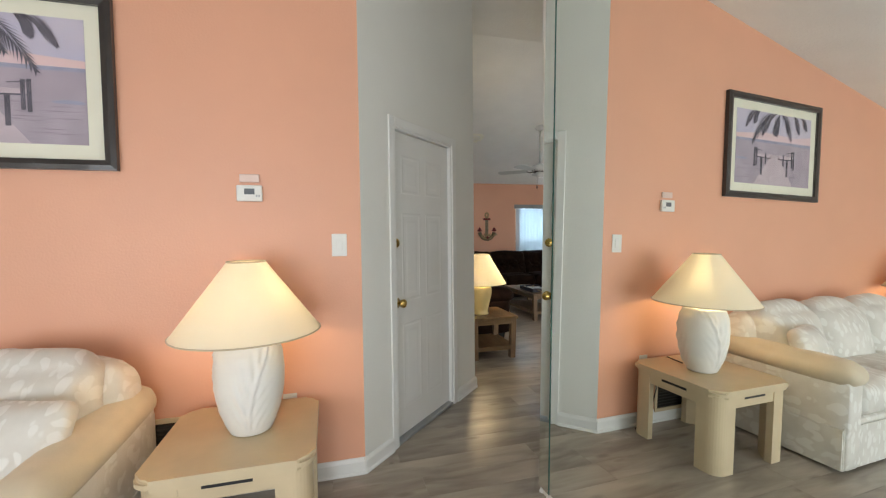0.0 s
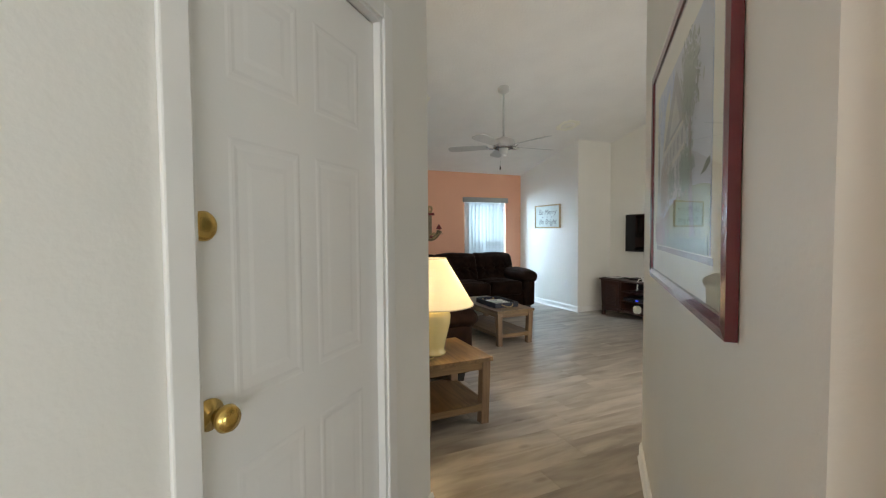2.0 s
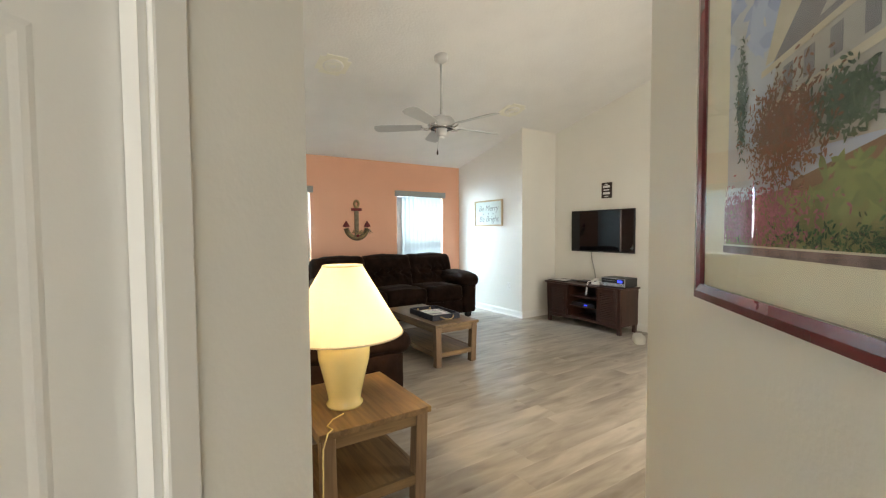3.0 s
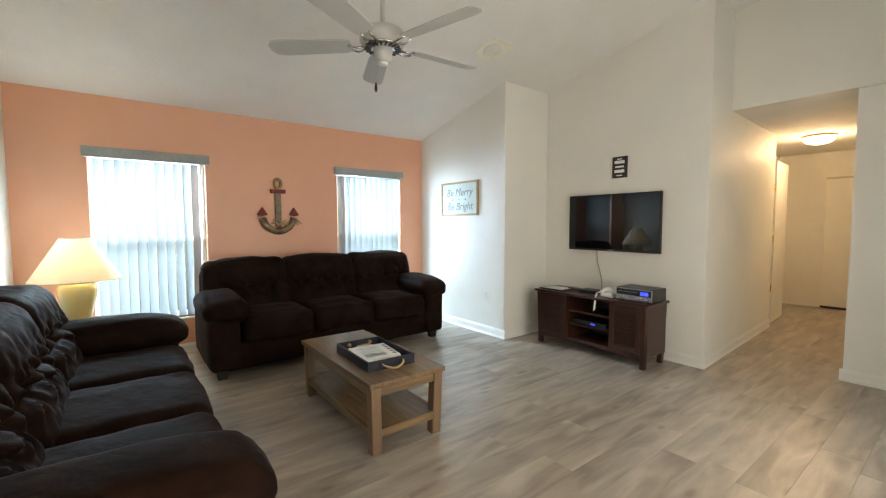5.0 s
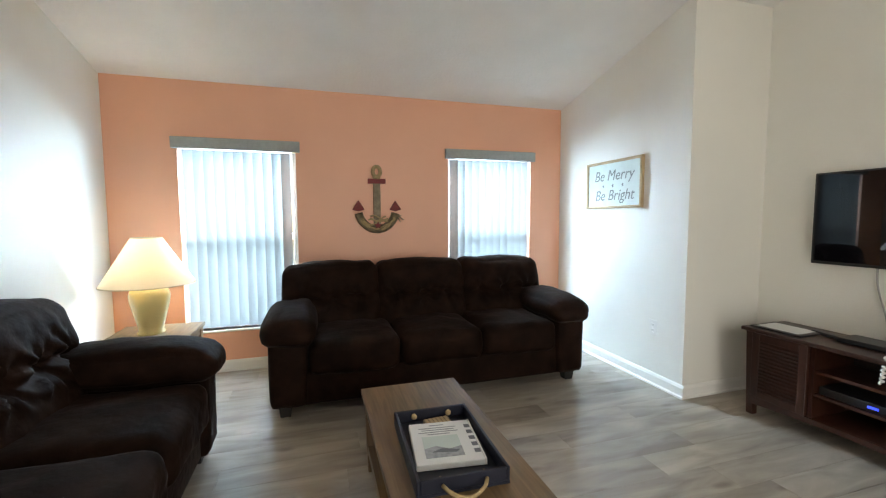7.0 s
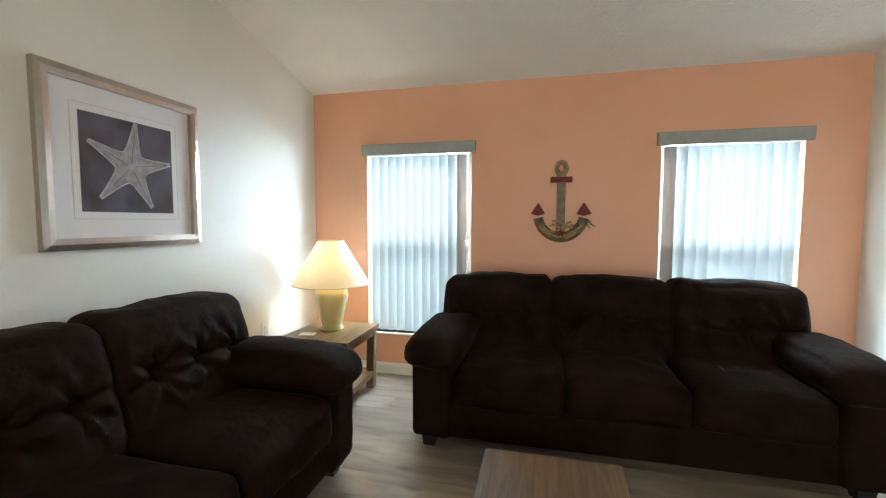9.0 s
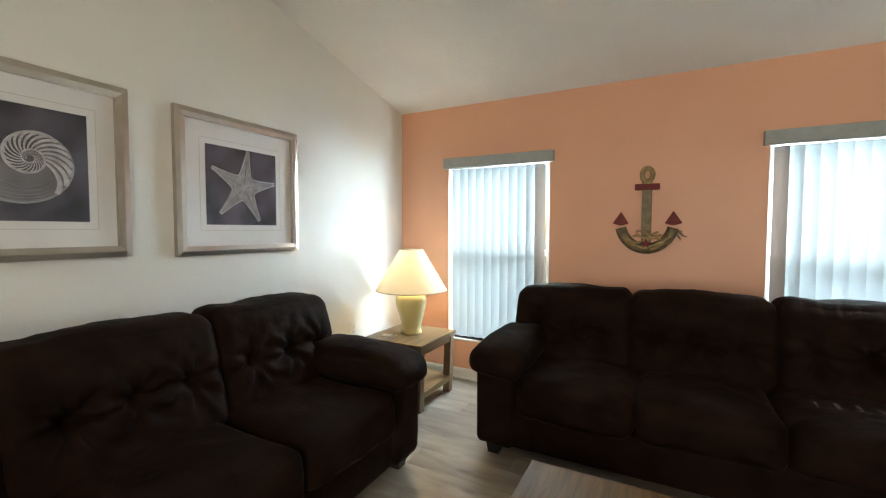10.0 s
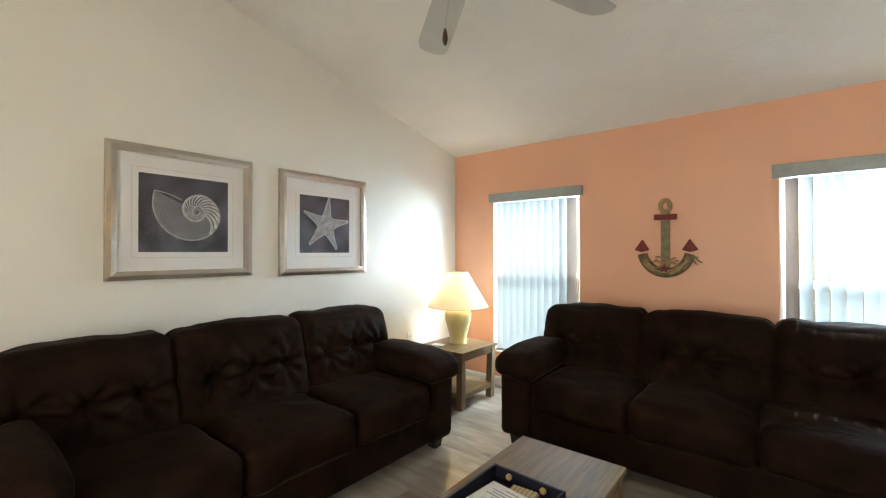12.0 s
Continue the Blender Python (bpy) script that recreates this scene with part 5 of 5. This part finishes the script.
ph_ = thing("telephone_handset", m_at(5.70, 5.745, CH), "white corded telephone handset lying on the cabinet", "telephone")
part("cradle", B((-0.06, -0.075, 0), (0.06, 0.05, 0.035), bevel=0.012), WHITE_PLASTIC, ph_)
bm = tube(bmesh.new(), [(0.05 - 0.13 * u, -0.02 + 0.045 * u, 0.045 + 0.025 * math.sin(math.pi * u)) for u in [i / 10 for i in range(11)]], 0.017, 10)
part("handset", bm, WHITE_PLASTIC, ph_, smooth=True)
part("earpiece", turned([(0.026, 0), (0.028, 0.012), (0.018, 0.026)], (0.05, -0.02, 0.030), pose(0, 0, 0), 16), WHITE_PLASTIC, ph_, smooth=True)
part("coiled_cord", tube(bmesh.new(), [(-0.09 - 0.06 * min(1, 3 * u) + 0.006 * math.cos(60 * u), 0.03 + 0.02 * u + 0.006 * math.sin(60 * u), 0.045 - 0.21 * max(0, u - 0.2)) for u in [i / 120 for i in range(121)]], 0.006, 6), WHITE_PLASTIC, ph_, "white coiled cord hanging over the edge", True)

box_ = thing("cable_box", m_at(5.78, 5.965, CH, -90), "flat black set-top box on the cabinet", "set-top box")
part("body", B((-0.11, -0.08, 0), (0.11, 0.08, 0.028), bevel=0.006), BLACK, box_)
rem = thing("remote_control", pose(5.78, 6.165, CH, 0, 0, -100), "black remote controls on the cabinet", "remote control")
part("body", B((-0.085, -0.022, 0), (0.085, 0.022, 0.018), bevel=0.007), BLACK, rem)
for i in range(6):
    part("button", B((-0.07 + 0.022 * i, -0.012, 0.0175), (-0.058 + 0.022 * i, 0.012, 0.0195)), INK, rem)
tabl = thing("menu_tray", pose(5.69, 6.33, CH, 0, 0, -88), "black bordered white card lying flat on the cabinet", "tray")
part("border", B((-0.145, -0.115, 0), (0.145, 0.115, 0.012), bevel=0.004), BLACK, tabl)
part("sheet", B((-0.118, -0.088, 0.0112), (0.118, 0.088, 0.0130)), PAPER, tabl)
dvd = thing("disc_player", m_at(5.72, 5.90, 0.273, -90), "black disc player with a blue light on the shelf", "disc player")
part("body", B((-0.19, -0.11, 0), (0.19, 0.12, 0.045), bevel=0.004), BLACK, dvd)
part("display", B((0.03, -0.1125, 0.016), (0.075, -0.1095, 0.028)), BLUE_LED, dvd, "blue glowing digits")

# ---- sign on the closet wall ----
SIGN_INK = mat("sign_ink_grey_green", (0.25, 0.28, 0.27), 0.8, vary=0.4, scale=40)
sign = thing("wall_sign", m_at(XS - 0.001, 7.515, 1.57, -90), "pale green framed sign reading Be Merry Be Bright", "sign")
part("board", B((-0.325, -0.012, -0.185), (0.325, -0.001, 0.185)), SIGN_PALE, sign)
frame_box(sign, 0.69, 0.41, 0.022, 0.024, SIGN_FRAME)
text_part("lettering", "Be Merry", 0.128, pose(0, -0.0135, 0.075), SIGN_INK, sign, 0.0006, shear=0.25)
text_part("lettering", "Be Bright", 0.128, pose(0.01, -0.0135, -0.095), SIGN_INK, sign, 0.0006, shear=0.25)
for x in (-0.12, 0.0, 0.12):
    part("ornament", poly([(x + r * math.cos(a), -0.01 + r * math.sin(a)) for r, a in [((0.016 if k % 2 else 0.007), math.pi * k / 5) for k in range(10)]], -0.0125), INK, sign)

# ---- anchor on the salmon wall ----
anchor = thing("anchor_ornament", m_at(3.415, YW - 0.002, 1.42), "driftwood anchor with red flukes and rope on the salmon wall", "wall ornament")
bm = B((-0.032, -0.030, -0.205), (0.032, -0.006, 0.19), bevel=0.006)
part("shank", bm, DRIFT, anchor)
part("stock", B((-0.080, -0.036, 0.185), (0.080, -0.004, 0.228), bevel=0.005), RED_WOOD, anchor, "red crossbar")
part("ring", tube(bmesh.new(), [(0.034 * math.cos(a), -0.02, 0.292 + 0.046 * math.sin(a)) for a in [2 * math.pi * k / 28 for k in range(29)]], 0.017, 10), ROPE, anchor, "rope-wrapped ring", True)
part("neck_rope", lathe(bmesh.new(), [(0.030, 0.225), (0.034, 0.238), (0.028, 0.25)], 20, centre=(0, -0.02, 0)), ROPE, anchor, smooth=True)
arc = [(0.172 * math.sin(a), -0.022, -0.035 - 0.195 * math.cos(a)) for a in [radians(-76 + 152 * k / 30) for k in range(31)]]
part("arm_curve", tube(bmesh.new(), arc, 0.037, 10), DRIFT_DARK, anchor, smooth=True)
for i in range(5):
    off = rnd.uniform(-0.012, 0.012)
    part("rope_strand", tube(bmesh.new(), [(x * (1 + 0.03 * i - 0.05), y - 0.033 + 0.006 * math.sin(k * 0.9 + i), z + off + 0.010 * math.sin(k * 0.5 + i * 1.3)) for k, (x, y, z) in enumerate(arc[4:28])], 0.006, 6), ROPE, anchor, smooth=True)
for sx in (-1, 1):
    bm = bmesh.new()
    prism(bm, [(sx * 0.190, -0.008, 0.034), (sx * 0.114, -0.008, -0.052), (sx * 0.170, -0.008, -0.066), (sx * 0.222, -0.008, -0.050)], (0, -0.030, 0))
    for v in bm.verts:
        if v.co.z > 0.02:
            v.co.x = sx * 0.166
    bmesh.ops.bevel(bm, geom=list(bm.edges), offset=0.004, segments=1, affect="EDGES")
    part("fluke", bm, RED_WOOD, anchor, "red painted fluke")
for i in range(4):
    z, s = -0.125 - 0.014 * i, (-1) ** i
    part("rope_lashing", tube(bmesh.new(), [(-0.075 + 0.16 * u + 0.01 * s, -0.046 - 0.012 * math.sin(math.pi * u), z - s * 0.03 * (u - 0.5) + 0.012 * math.sin(7 * u + i)) for u in [k / 12 for k in range(13)]], 0.007, 6), ROPE, anchor, smooth=True)
for a0, L in ((20, 0.06), (-12, 0.085), (-35, 0.06), (40, 0.04)):
    a = radians(a0)
    part("driftwood_twig", tube(bmesh.new(), [(0.165 + L * u * math.cos(a), -0.03, -0.115 + L * u * math.sin(a) + 0.012 * math.sin(5 * u)) for u in [i / 6 for i in range(7)]], 0.009, 7, 0.004), DRIFT, anchor, smooth=True)
part("starfish", poly([((0.040 if k % 2 == 0 else 0.016) * math.cos(math.pi * k / 5 + 0.3), -0.195 + (0.040 if k % 2 == 0 else 0.016) * math.sin(math.pi * k / 5 + 0.3)) for k in range(10)], -0.056, 0.010), RED_WOOD, anchor, "small brown starfish")

# ---- tray on the coffee table ----
tray = thing("serving_tray", m_at(3.322, 5.955, 0.41, -2), "navy wooden tray with rope handles on the coffee table", "tray")
TW, TD, TH = 0.315, 0.49, 0.058
part("base", B((-TW / 2, -TD / 2, 0), (TW / 2, TD / 2, 0.010)), NAVY, tray)
for sx in (-1, 1):
    part("side", B((sx * (TW / 2 - 0.006) - 0.006, -TD / 2, 0.010), (sx * (TW / 2 - 0.006) + 0.006, TD / 2, TH), bevel=0.002, seg=1), NAVY, tray)
for sy in (-1, 1):
    part("end", B((-TW / 2 + 0.012, sy * (TD / 2 - 0.006) - 0.006, 0.010), (TW / 2 - 0.012, sy * (TD / 2 - 0.006) + 0.006, TH), bevel=0.002, seg=1), NAVY, tray)
    y = sy * (TD / 2 + 0.004)
    pts = [(-0.075, y, 0.036)] + [(-0.075 + 0.15 * u, y + sy * 0.045 * math.sin(math.pi * u) ** 0.5, 0.036 - 0.022 * math.sin(math.pi * u)) for u in [i / 12 for i in range(1, 12)]] + [(0.075, y, 0.036)]
    part("rope_handle", tube(bmesh.new(), pts, 0.0065, 8), ROPE, tray, "tan rope handle", True)
    for x in (-0.075, 0.075):
        part("rope_knot", lathe(bmesh.new(), [(0.004, -0.012), (0.012, -0.006), (0.013, 0.004), (0.005, 0.012)], 12, centre=(x, sy * (TD / 2 - 0.022), 0.036)), ROPE, tray, smooth=True)
binder = thing("guest_binder", pose(3.325, 5.965, 0.421, 0, 0, -7), "white covered guest binder with a printed sheet in the tray", "binder")
part("cover", B((-0.125, -0.145, 0), (0.125, 0.145, 0.024), bevel=0.004), PAPER, binder)
part("spine", B((0.118, -0.146, 0.0015), (0.1265, 0.146, 0.026), bevel=0.003), WHITE_PLASTIC, binder)
FAINT = mat("faint_print", (0.42, 0.43, 0.46), 0.8, vary=0.3, scale=60)
for z, w in ((0.118, 0.06), (0.098, 0.15), (0.082, 0.13), (0.066, 0.16), (0.050, 0.09)):
    part("print_bar", B((-w / 2 - 0.015, z - 0.0028, 0.0238), (w / 2 - 0.015, z + 0.0028, 0.0246)), FAINT, binder)
part("print_picture", B((-0.085, -0.11, 0.0238), (0.055, 0.035, 0.0244)), SIGN_PALE, binder, "printed landscape photo")
for pts_ in (((-0.085, -0.11), (0.055, -0.11), (0.055, -0.045), (0.01, -0.06), (-0.04, -0.035), (-0.085, -0.05)), ((-0.06, -0.075), (0.03, -0.085), (0.045, -0.07), (-0.02, -0.055))):
    bm = bmesh.new()
    prism(bm, [(x, y, 0.0245) for x, y in pts_], (0, 0, 0.0003 if len(pts_) > 4 else 0.0006))
    part("print_shape", bm, FAINT if len(pts_) > 4 else INK, binder)
for i in range(5):
    part("tab", B((0.095, -0.10 + 0.045 * i, 0.0236), (0.117, -0.075 + 0.045 * i, 0.0248)), INK, binder)
bk = thing("coaster_box", pose(3.345, 6.125, 0.421, 0, 0, 4), "small tan wooden coaster box in the tray", "coaster box")
part("cover", B((-0.055, -0.035, 0), (0.055, 0.035, 0.018), bevel=0.002), DRIFT, bk)
for i in range(6):
    part("slat", B((-0.050 + 0.017 * i, -0.033, 0.0178), (-0.038 + 0.017 * i, 0.033, 0.0205)), SIGN_FRAME, bk)

# ---- ceiling fan ----
FX, FY, FZ = 3.32, 5.79, 2.325
fan = thing("ceiling_fan", m_at(FX, FY, FZ), "white five-blade ceiling fan on a long rod", "ceiling fan")
top_z = ceil_b(FY) - FZ
part("canopy", lathe(bmesh.new(), [(0.070, top_z + 0.025), (0.070, top_z - 0.02), (0.060, top_z - 0.045), (0.018, top_z - 0.07)], 32), FAN_WHITE, fan, smooth=True)
part("rod", lathe(bmesh.new(), [(0.0125, 0.08), (0.0125, top_z - 0.06)], 16), FAN_WHITE, fan, smooth=True)
part("motor", lathe(bmesh.new(), [(0.03, 0.105), (0.05, 0.085), (0.115, 0.070), (0.135, 0.045), (0.135, 0.005), (0.120, -0.020), (0.06, -0.028)], 40), FAN_WHITE, fan, "white fluted motor housing", True)
part("vent_ring", lathe(bmesh.new(), [(0.118, -0.019), (0.112, -0.030), (0.065, -0.036), (0.05, -0.030)], 40), CHROME, fan, "chrome vent ring", True)
for k in range(20):
    a = 2 * math.pi * k / 20
    bm = B((-0.020, -0.004, -0.0375), (0.020, 0.004, -0.031))
    bm.transform(pose(0.088 * math.cos(a), 0.088 * math.sin(a), 0, 0, 0, math.degrees(a)))
    part("vent_slot", bm, BLACK, fan)
part("switch_housing", lathe(bmesh.new(), [(0.055, -0.03), (0.052, -0.085), (0.046, -0.105), (0.012, -0.112)], 28), FAN_WHITE, fan, smooth=True)
part("switch_cap", lathe(bmesh.new(), [(0.030, -0.1105), (0.028, -0.122), (0.008, -0.126)], 24), WHITE_PLASTIC, fan, smooth=True)
for k in range(5):
    a = -4 + 72 * k
    iron = bmesh.new()
    for y in (-0.02, 0.02):
        tube(iron, [(0.10, y * 0.6, -0.022), (0.15, y * 1.6, -0.030), (0.20, y * 1.2, -0.018)], 0.007, 6)
    iron.transform(pose(0, 0, 0, 0, 0, a))
    blade = bmesh.new()
    outline = [(0.185, -0.050), (0.24, -0.060), (0.60, -0.072), (0.655, -0.060), (0.675, -0.025), (0.675, 0.025), (0.655, 0.060), (0.60, 0.072), (0.24, 0.060), (0.185, 0.050)]
    prism(blade, [(x, y, 0) for x, y in outline], (0, 0, 0.006))
    blade.transform(pose(0, 0, 0, 0, 0, a) @ pose(0, 0, -0.012, 12, 0, 0))
    b = part("blade", blade, FAN_WHITE, fan)
    part("blade_iron", iron, CHROME, b, smooth=True)
part("pull_chain", tube(bmesh.new(), [(-0.04, -0.02, -0.10), (-0.055, -0.022, -0.19), (-0.062, -0.024, -0.245)], 0.0022, 6), CHROME, fan)
part("pull_bob", lathe(bmesh.new(), [(0.004, -0.242), (0.008, -0.26), (0.0095, -0.28), (0.004, -0.296)], 14, centre=(-0.062, -0.024, 0)), CHERRY, fan, "wooden pull bob", True)

# ---- ceiling fittings ----
SLANT = math.degrees(math.atan(SLOPE))


SPEAKER_CREAM = mat("speaker_cream", (0.87, 0.85, 0.73), 0.6, vary=0.03, scale=12)


def ceiling_speaker(x, y):
    s = thing("ceiling_speaker", pose(x, y, ceil_b(y), -SLANT, 0, 0), "round cream ceiling speaker grille in a pale square plate", "speaker", "ceiling speakers")
    bm = B((-0.15, -0.15, -0.006), (0.15, 0.15, 0.004), bevel=0.0)
    bmesh.ops.bevel(bm, geom=[e for e in bm.edges if abs(e.verts[0].co.z - e.verts[1].co.z) > 0.005], offset=0.05, segments=5, affect="EDGES")
    part("plate", bm, SPEAKER_CREAM, s)
    part("grille", lathe(bmesh.new(), [(0.098, -0.0055), (0.098, -0.012), (0.085, -0.016), (0.02, -0.018)], 36), TRIM, s, smooth=True)
    for r in (0.035, 0.055, 0.075):
        part("grille_ring", tube(bmesh.new(), [(r * math.cos(a), r * math.sin(a), -0.0185) for a in [2 * math.pi * k / 30 for k in range(31)]], 0.003, 5), MAT_CREAM, s, smooth=True)
    return s


ceiling_speaker(2.40, 6.27)
ceiling_speaker(4.81, 6.40)
sd = thing("smoke_detector", pose(6.30, 4.72, ceil_b(4.72), -SLANT, 0, 0), "small white smoke detector on the sloping ceiling", "smoke detector")
part("body", lathe(bmesh.new(), [(0.062, 0.004), (0.062, -0.016), (0.048, -0.030), (0.012, -0.034)], 28), WHITE_PLASTIC, sd, smooth=True)

# ---- hall beyond ----
hl = thing("ceiling_light", m_at(8.66, 4.85, 2.30), "lit frosted dome light on the hall ceiling", "ceiling light")
part("pan", lathe(bmesh.new(), [(0.16, 0.002), (0.16, -0.018), (0.15, -0.022)], 36), BRASS, hl, smooth=True)
dome = part("dome", lathe(bmesh.new(), [(0.150, -0.018), (0.148, -0.045), (0.12, -0.075), (0.07, -0.095), (0.015, -0.102)], 36), HALL_GLOBE, hl, "glowing frosted glass dome", True)
dome.visible_shadow = False
hd = thing("door_2", m_at(8.44, 5.20, 0, 4.5), "cream white interior door standing open along the hall wall", "door", "", "structure")
part("leaf", B((0.0, -0.02, 0.012), (0.70, 0.016, 2.03), bevel=0.002, seg=1), DOOR, hd)
for z in (0.455, 1.07, 1.705):
    part("hinge", B((-0.012, -0.014, z - 0.045), (0.0, 0.012, z + 0.045), bevel=0.003), BRASS, hd)
cd = thing("door_3", m_at(10.3, 5.05, 0, -90), "pale flush closet door at the hall's end", "door", "", "structure")
part("leaf", B((0.0, -0.022, 0.035), (0.74, -0.003, 1.92), bevel=0.002, seg=1), WHITE, cd)
# black strip fills the gap under the leaf, its shade given as colour
part("gap_shade", B((-0.005, -0.012, 0.001), (0.745, -0.003, 0.036)), BLACK, cd)
part("track", B((-0.005, -0.024, 1.90), (0.745, -0.003, 1.93)), SHADE_RIM, cd)

# ledge at the end of the diagonal wall
lg = thing("wall_ledge", pose(E2[0] - 0.01, E2[1] + 0.005, 0.86, 0, 0, 45), "small rounded white ledge end on the wall corner", "ledge")
part("cap", B((-0.03, 0.001, -0.020), (0.03, 0.042, 0.020), bevel=0.014, seg=3), TRIM, lg)

# ---- switches, outlets, thermostat, vent ----


def cover_plate(name, m, w, h, label, category, kind_):
    s = thing(name, m, label, category)
    part("plate", B((-w / 2, -0.007, -h / 2), (w / 2, -0.001, h / 2), bevel=0.0025), WHITE_PLASTIC, s)
    if kind_ == "switch":
        part("rocker", B((-0.017, -0.011, -0.034), (0.017, -0.0065, 0.034), bevel=0.002), WHITE_PLASTIC, s)
    else:
        for z in (-0.020, 0.020):
            part("socket", B((-0.015, -0.009, z - 0.014), (0.015, -0.0065, z + 0.014), bevel=0.004), WHITE_PLASTIC, s)
            for x in (-0.006, 0.006):
                part("slot", B((x - 0.0012, -0.0094, z - 0.004), (x + 0.0012, -0.0088, z + 0.006)), BLACK, s)
    return s


cover_plate("light_switch", m_at(0.166, YA - 0.0005, 1.325), 0.082, 0.125, "white rocker light switch on the salmon wall", "light switch", "switch")
cover_plate("wall_outlet", m_at(-0.115, YA - 0.0005, 0.455), 0.075, 0.118, "white power outlet behind the beige end table", "outlet", "outlet")
cover_plate("wall_outlet", m_at(XS - 0.0005, 7.03, 0.445, -90), 0.075, 0.118, "white power outlet on the white closet wall", "outlet", "outlet")
cover_plate("wall_outlet", m_at(XL + 0.0005, 7.62, 0.52, 90), 0.075, 0.118, "white power outlet beside the corner end table", "outlet", "outlet")
cover_plate("light_switch", m_at(XL + 0.0005, 3.61, 1.20, 90), 0.082, 0.125, "white light switch on the white wall", "light switch", "switch")
PINK_PLATE = mat("pink_plate", (0.80, 0.60, 0.52), 0.45, vary=0.04, scale=20)
th = thing("thermostat", m_at(-0.285, YA - 0.0005, 1.605), "white wall thermostat with a grey display", "thermostat")
part("plate", B((-0.062, -0.024, -0.042), (0.062, -0.001, 0.042), bevel=0.005), WHITE_PLASTIC, th)
part("display", B((-0.024, -0.0252, -0.006), (0.026, -0.0235, 0.024)), INK, th, "grey display")
for x in (0.036, 0.048):
    part("button", B((x - 0.004, -0.0262, -0.02), (x + 0.004, -0.0235, -0.008), bevel=0.001, seg=1), SILVER, th)
part("upper_plate", B((-0.048, -0.012, 0.058), (0.048, -0.001, 0.100), bevel=0.003), PINK_PLATE, th, "pale pink cover plate")
vent = thing("return_vent", m_at(-0.52, YA - 0.0005, 0.265), "dark louvered return air vent low in the salmon wall", "vent")
part("recess", B((-0.26, -0.006, -0.165), (0.26, -0.001, 0.165)), VENT_DARK, vent)
for lo, hi in (((-0.285, -0.016, 0.165), (0.285, -0.001, 0.190)), ((-0.285, -0.016, -0.19), (0.285, -0.001, -0.165)), ((-0.285, -0.016, -0.165), (-0.26, -0.001, 0.165)), ((0.26, -0.016, -0.165), (0.285, -0.001, 0.165))):
    part("frame_bar", B(lo, hi, bevel=0.003, seg=1), BEIGE, vent)
for i in range(15):
    z = -0.154 + 0.022 * i
    part("slat", B((-0.26, -0.014, z - 0.007), (0.26, -0.009, z + 0.007), turn=Euler((radians(35), 0, 0)).to_matrix()), VENT_DARK, vent)

# ---- cords and paper ----
c1 = thing("lamp_cord", m_at(-0.25, 2.1, 0.0), "dark lamp cord trailing to the outlet", "cord")
part("wire", tube(bmesh.new(), [(0.0, -0.06, 0.505), (-0.03, 0.09, 0.503), (0.06, 0.135, 0.44), (0.02, 0.13, 0.26), (0.08, 0.12, 0.10), (0.19, 0.06, 0.008), (0.27, 0.02, 0.006), (0.24, 0.10, 0.006), (0.16, 0.125, 0.03), (0.135, 0.14, 0.30), (0.135, 0.145, 0.44)], 0.004, 7), BLACK, c1, smooth=True)
c2 = thing("lamp_cord", m_at(1.70, 4.12, 0.46), "yellow lamp cord lying across the end table", "cord")
part("wire", tube(bmesh.new(), [(-0.01, -0.02, 0.006), (-0.07, -0.05, 0.005), (-0.11, -0.10, 0.005), (-0.10, -0.14, 0.005), (-0.125, -0.158, 0.003), (-0.15, -0.175, -0.05), (-0.155, -0.178, -0.30), (-0.16, -0.19, -0.45)], 0.004, 7), YELLOW_CERAMIC, c2, smooth=True)
note = thing("note_card", pose(1.66, 7.66, 0.50, 0, 0, 12), "small white card lying on the corner end table", "card")
part("sheet", B((-0.055, -0.035, 0), (0.055, 0.035, 0.003)), PAPER, note)

# ---- floor: vinyl planks, laid last ----
floor = thing("floor", m_at(0, 0), "grey-brown oak look vinyl plank floor", "floor", "", "structure")
PW, PL = 0.18, 1.22
bm = B((0.0003, 0.0003, -0.0035), (PL - 0.0003, PW - 0.0003, 0.0), bevel=0.0006, seg=1)
first = part("plank", bm, PLANK, floor)
first.location = (-3.7, 0, 0)
rooms = ((XW, 1.36, YB, YA + 0.05), (0.2, 2.7, 1.7, 3.5), (XL, XT + 0.1, 3.2, YW), (XT, 10.3, 4.22, 5.12), (8.36, 10.3, 5.1, 5.62), (XT, 6.62, 3.2, 4.3))
rnd = random.Random(11)
row = 0
y = YB
while y < YW:
    x = XW - rnd.uniform(0.0, PL)
    while x < 10.3:
        over = [(a, b) for a, b, c, d in rooms if x < b - 0.01 and x + PL > a + 0.01 and y < d - 0.01 and y + PW > c + 0.01]
        if over:
            x0, x1 = max(x, min(a for a, b in over) - 0.06), min(x + PL, max(b for a, b in over) + 0.06)
            ob = new("plank", first.data)
            ob.parent = floor
            ob.location, ob.scale = (x0, y, 0), ((x1 - x0) / PL, 1, 1)
        x += PL
    y += PW
bpy.data.objects.remove(first)
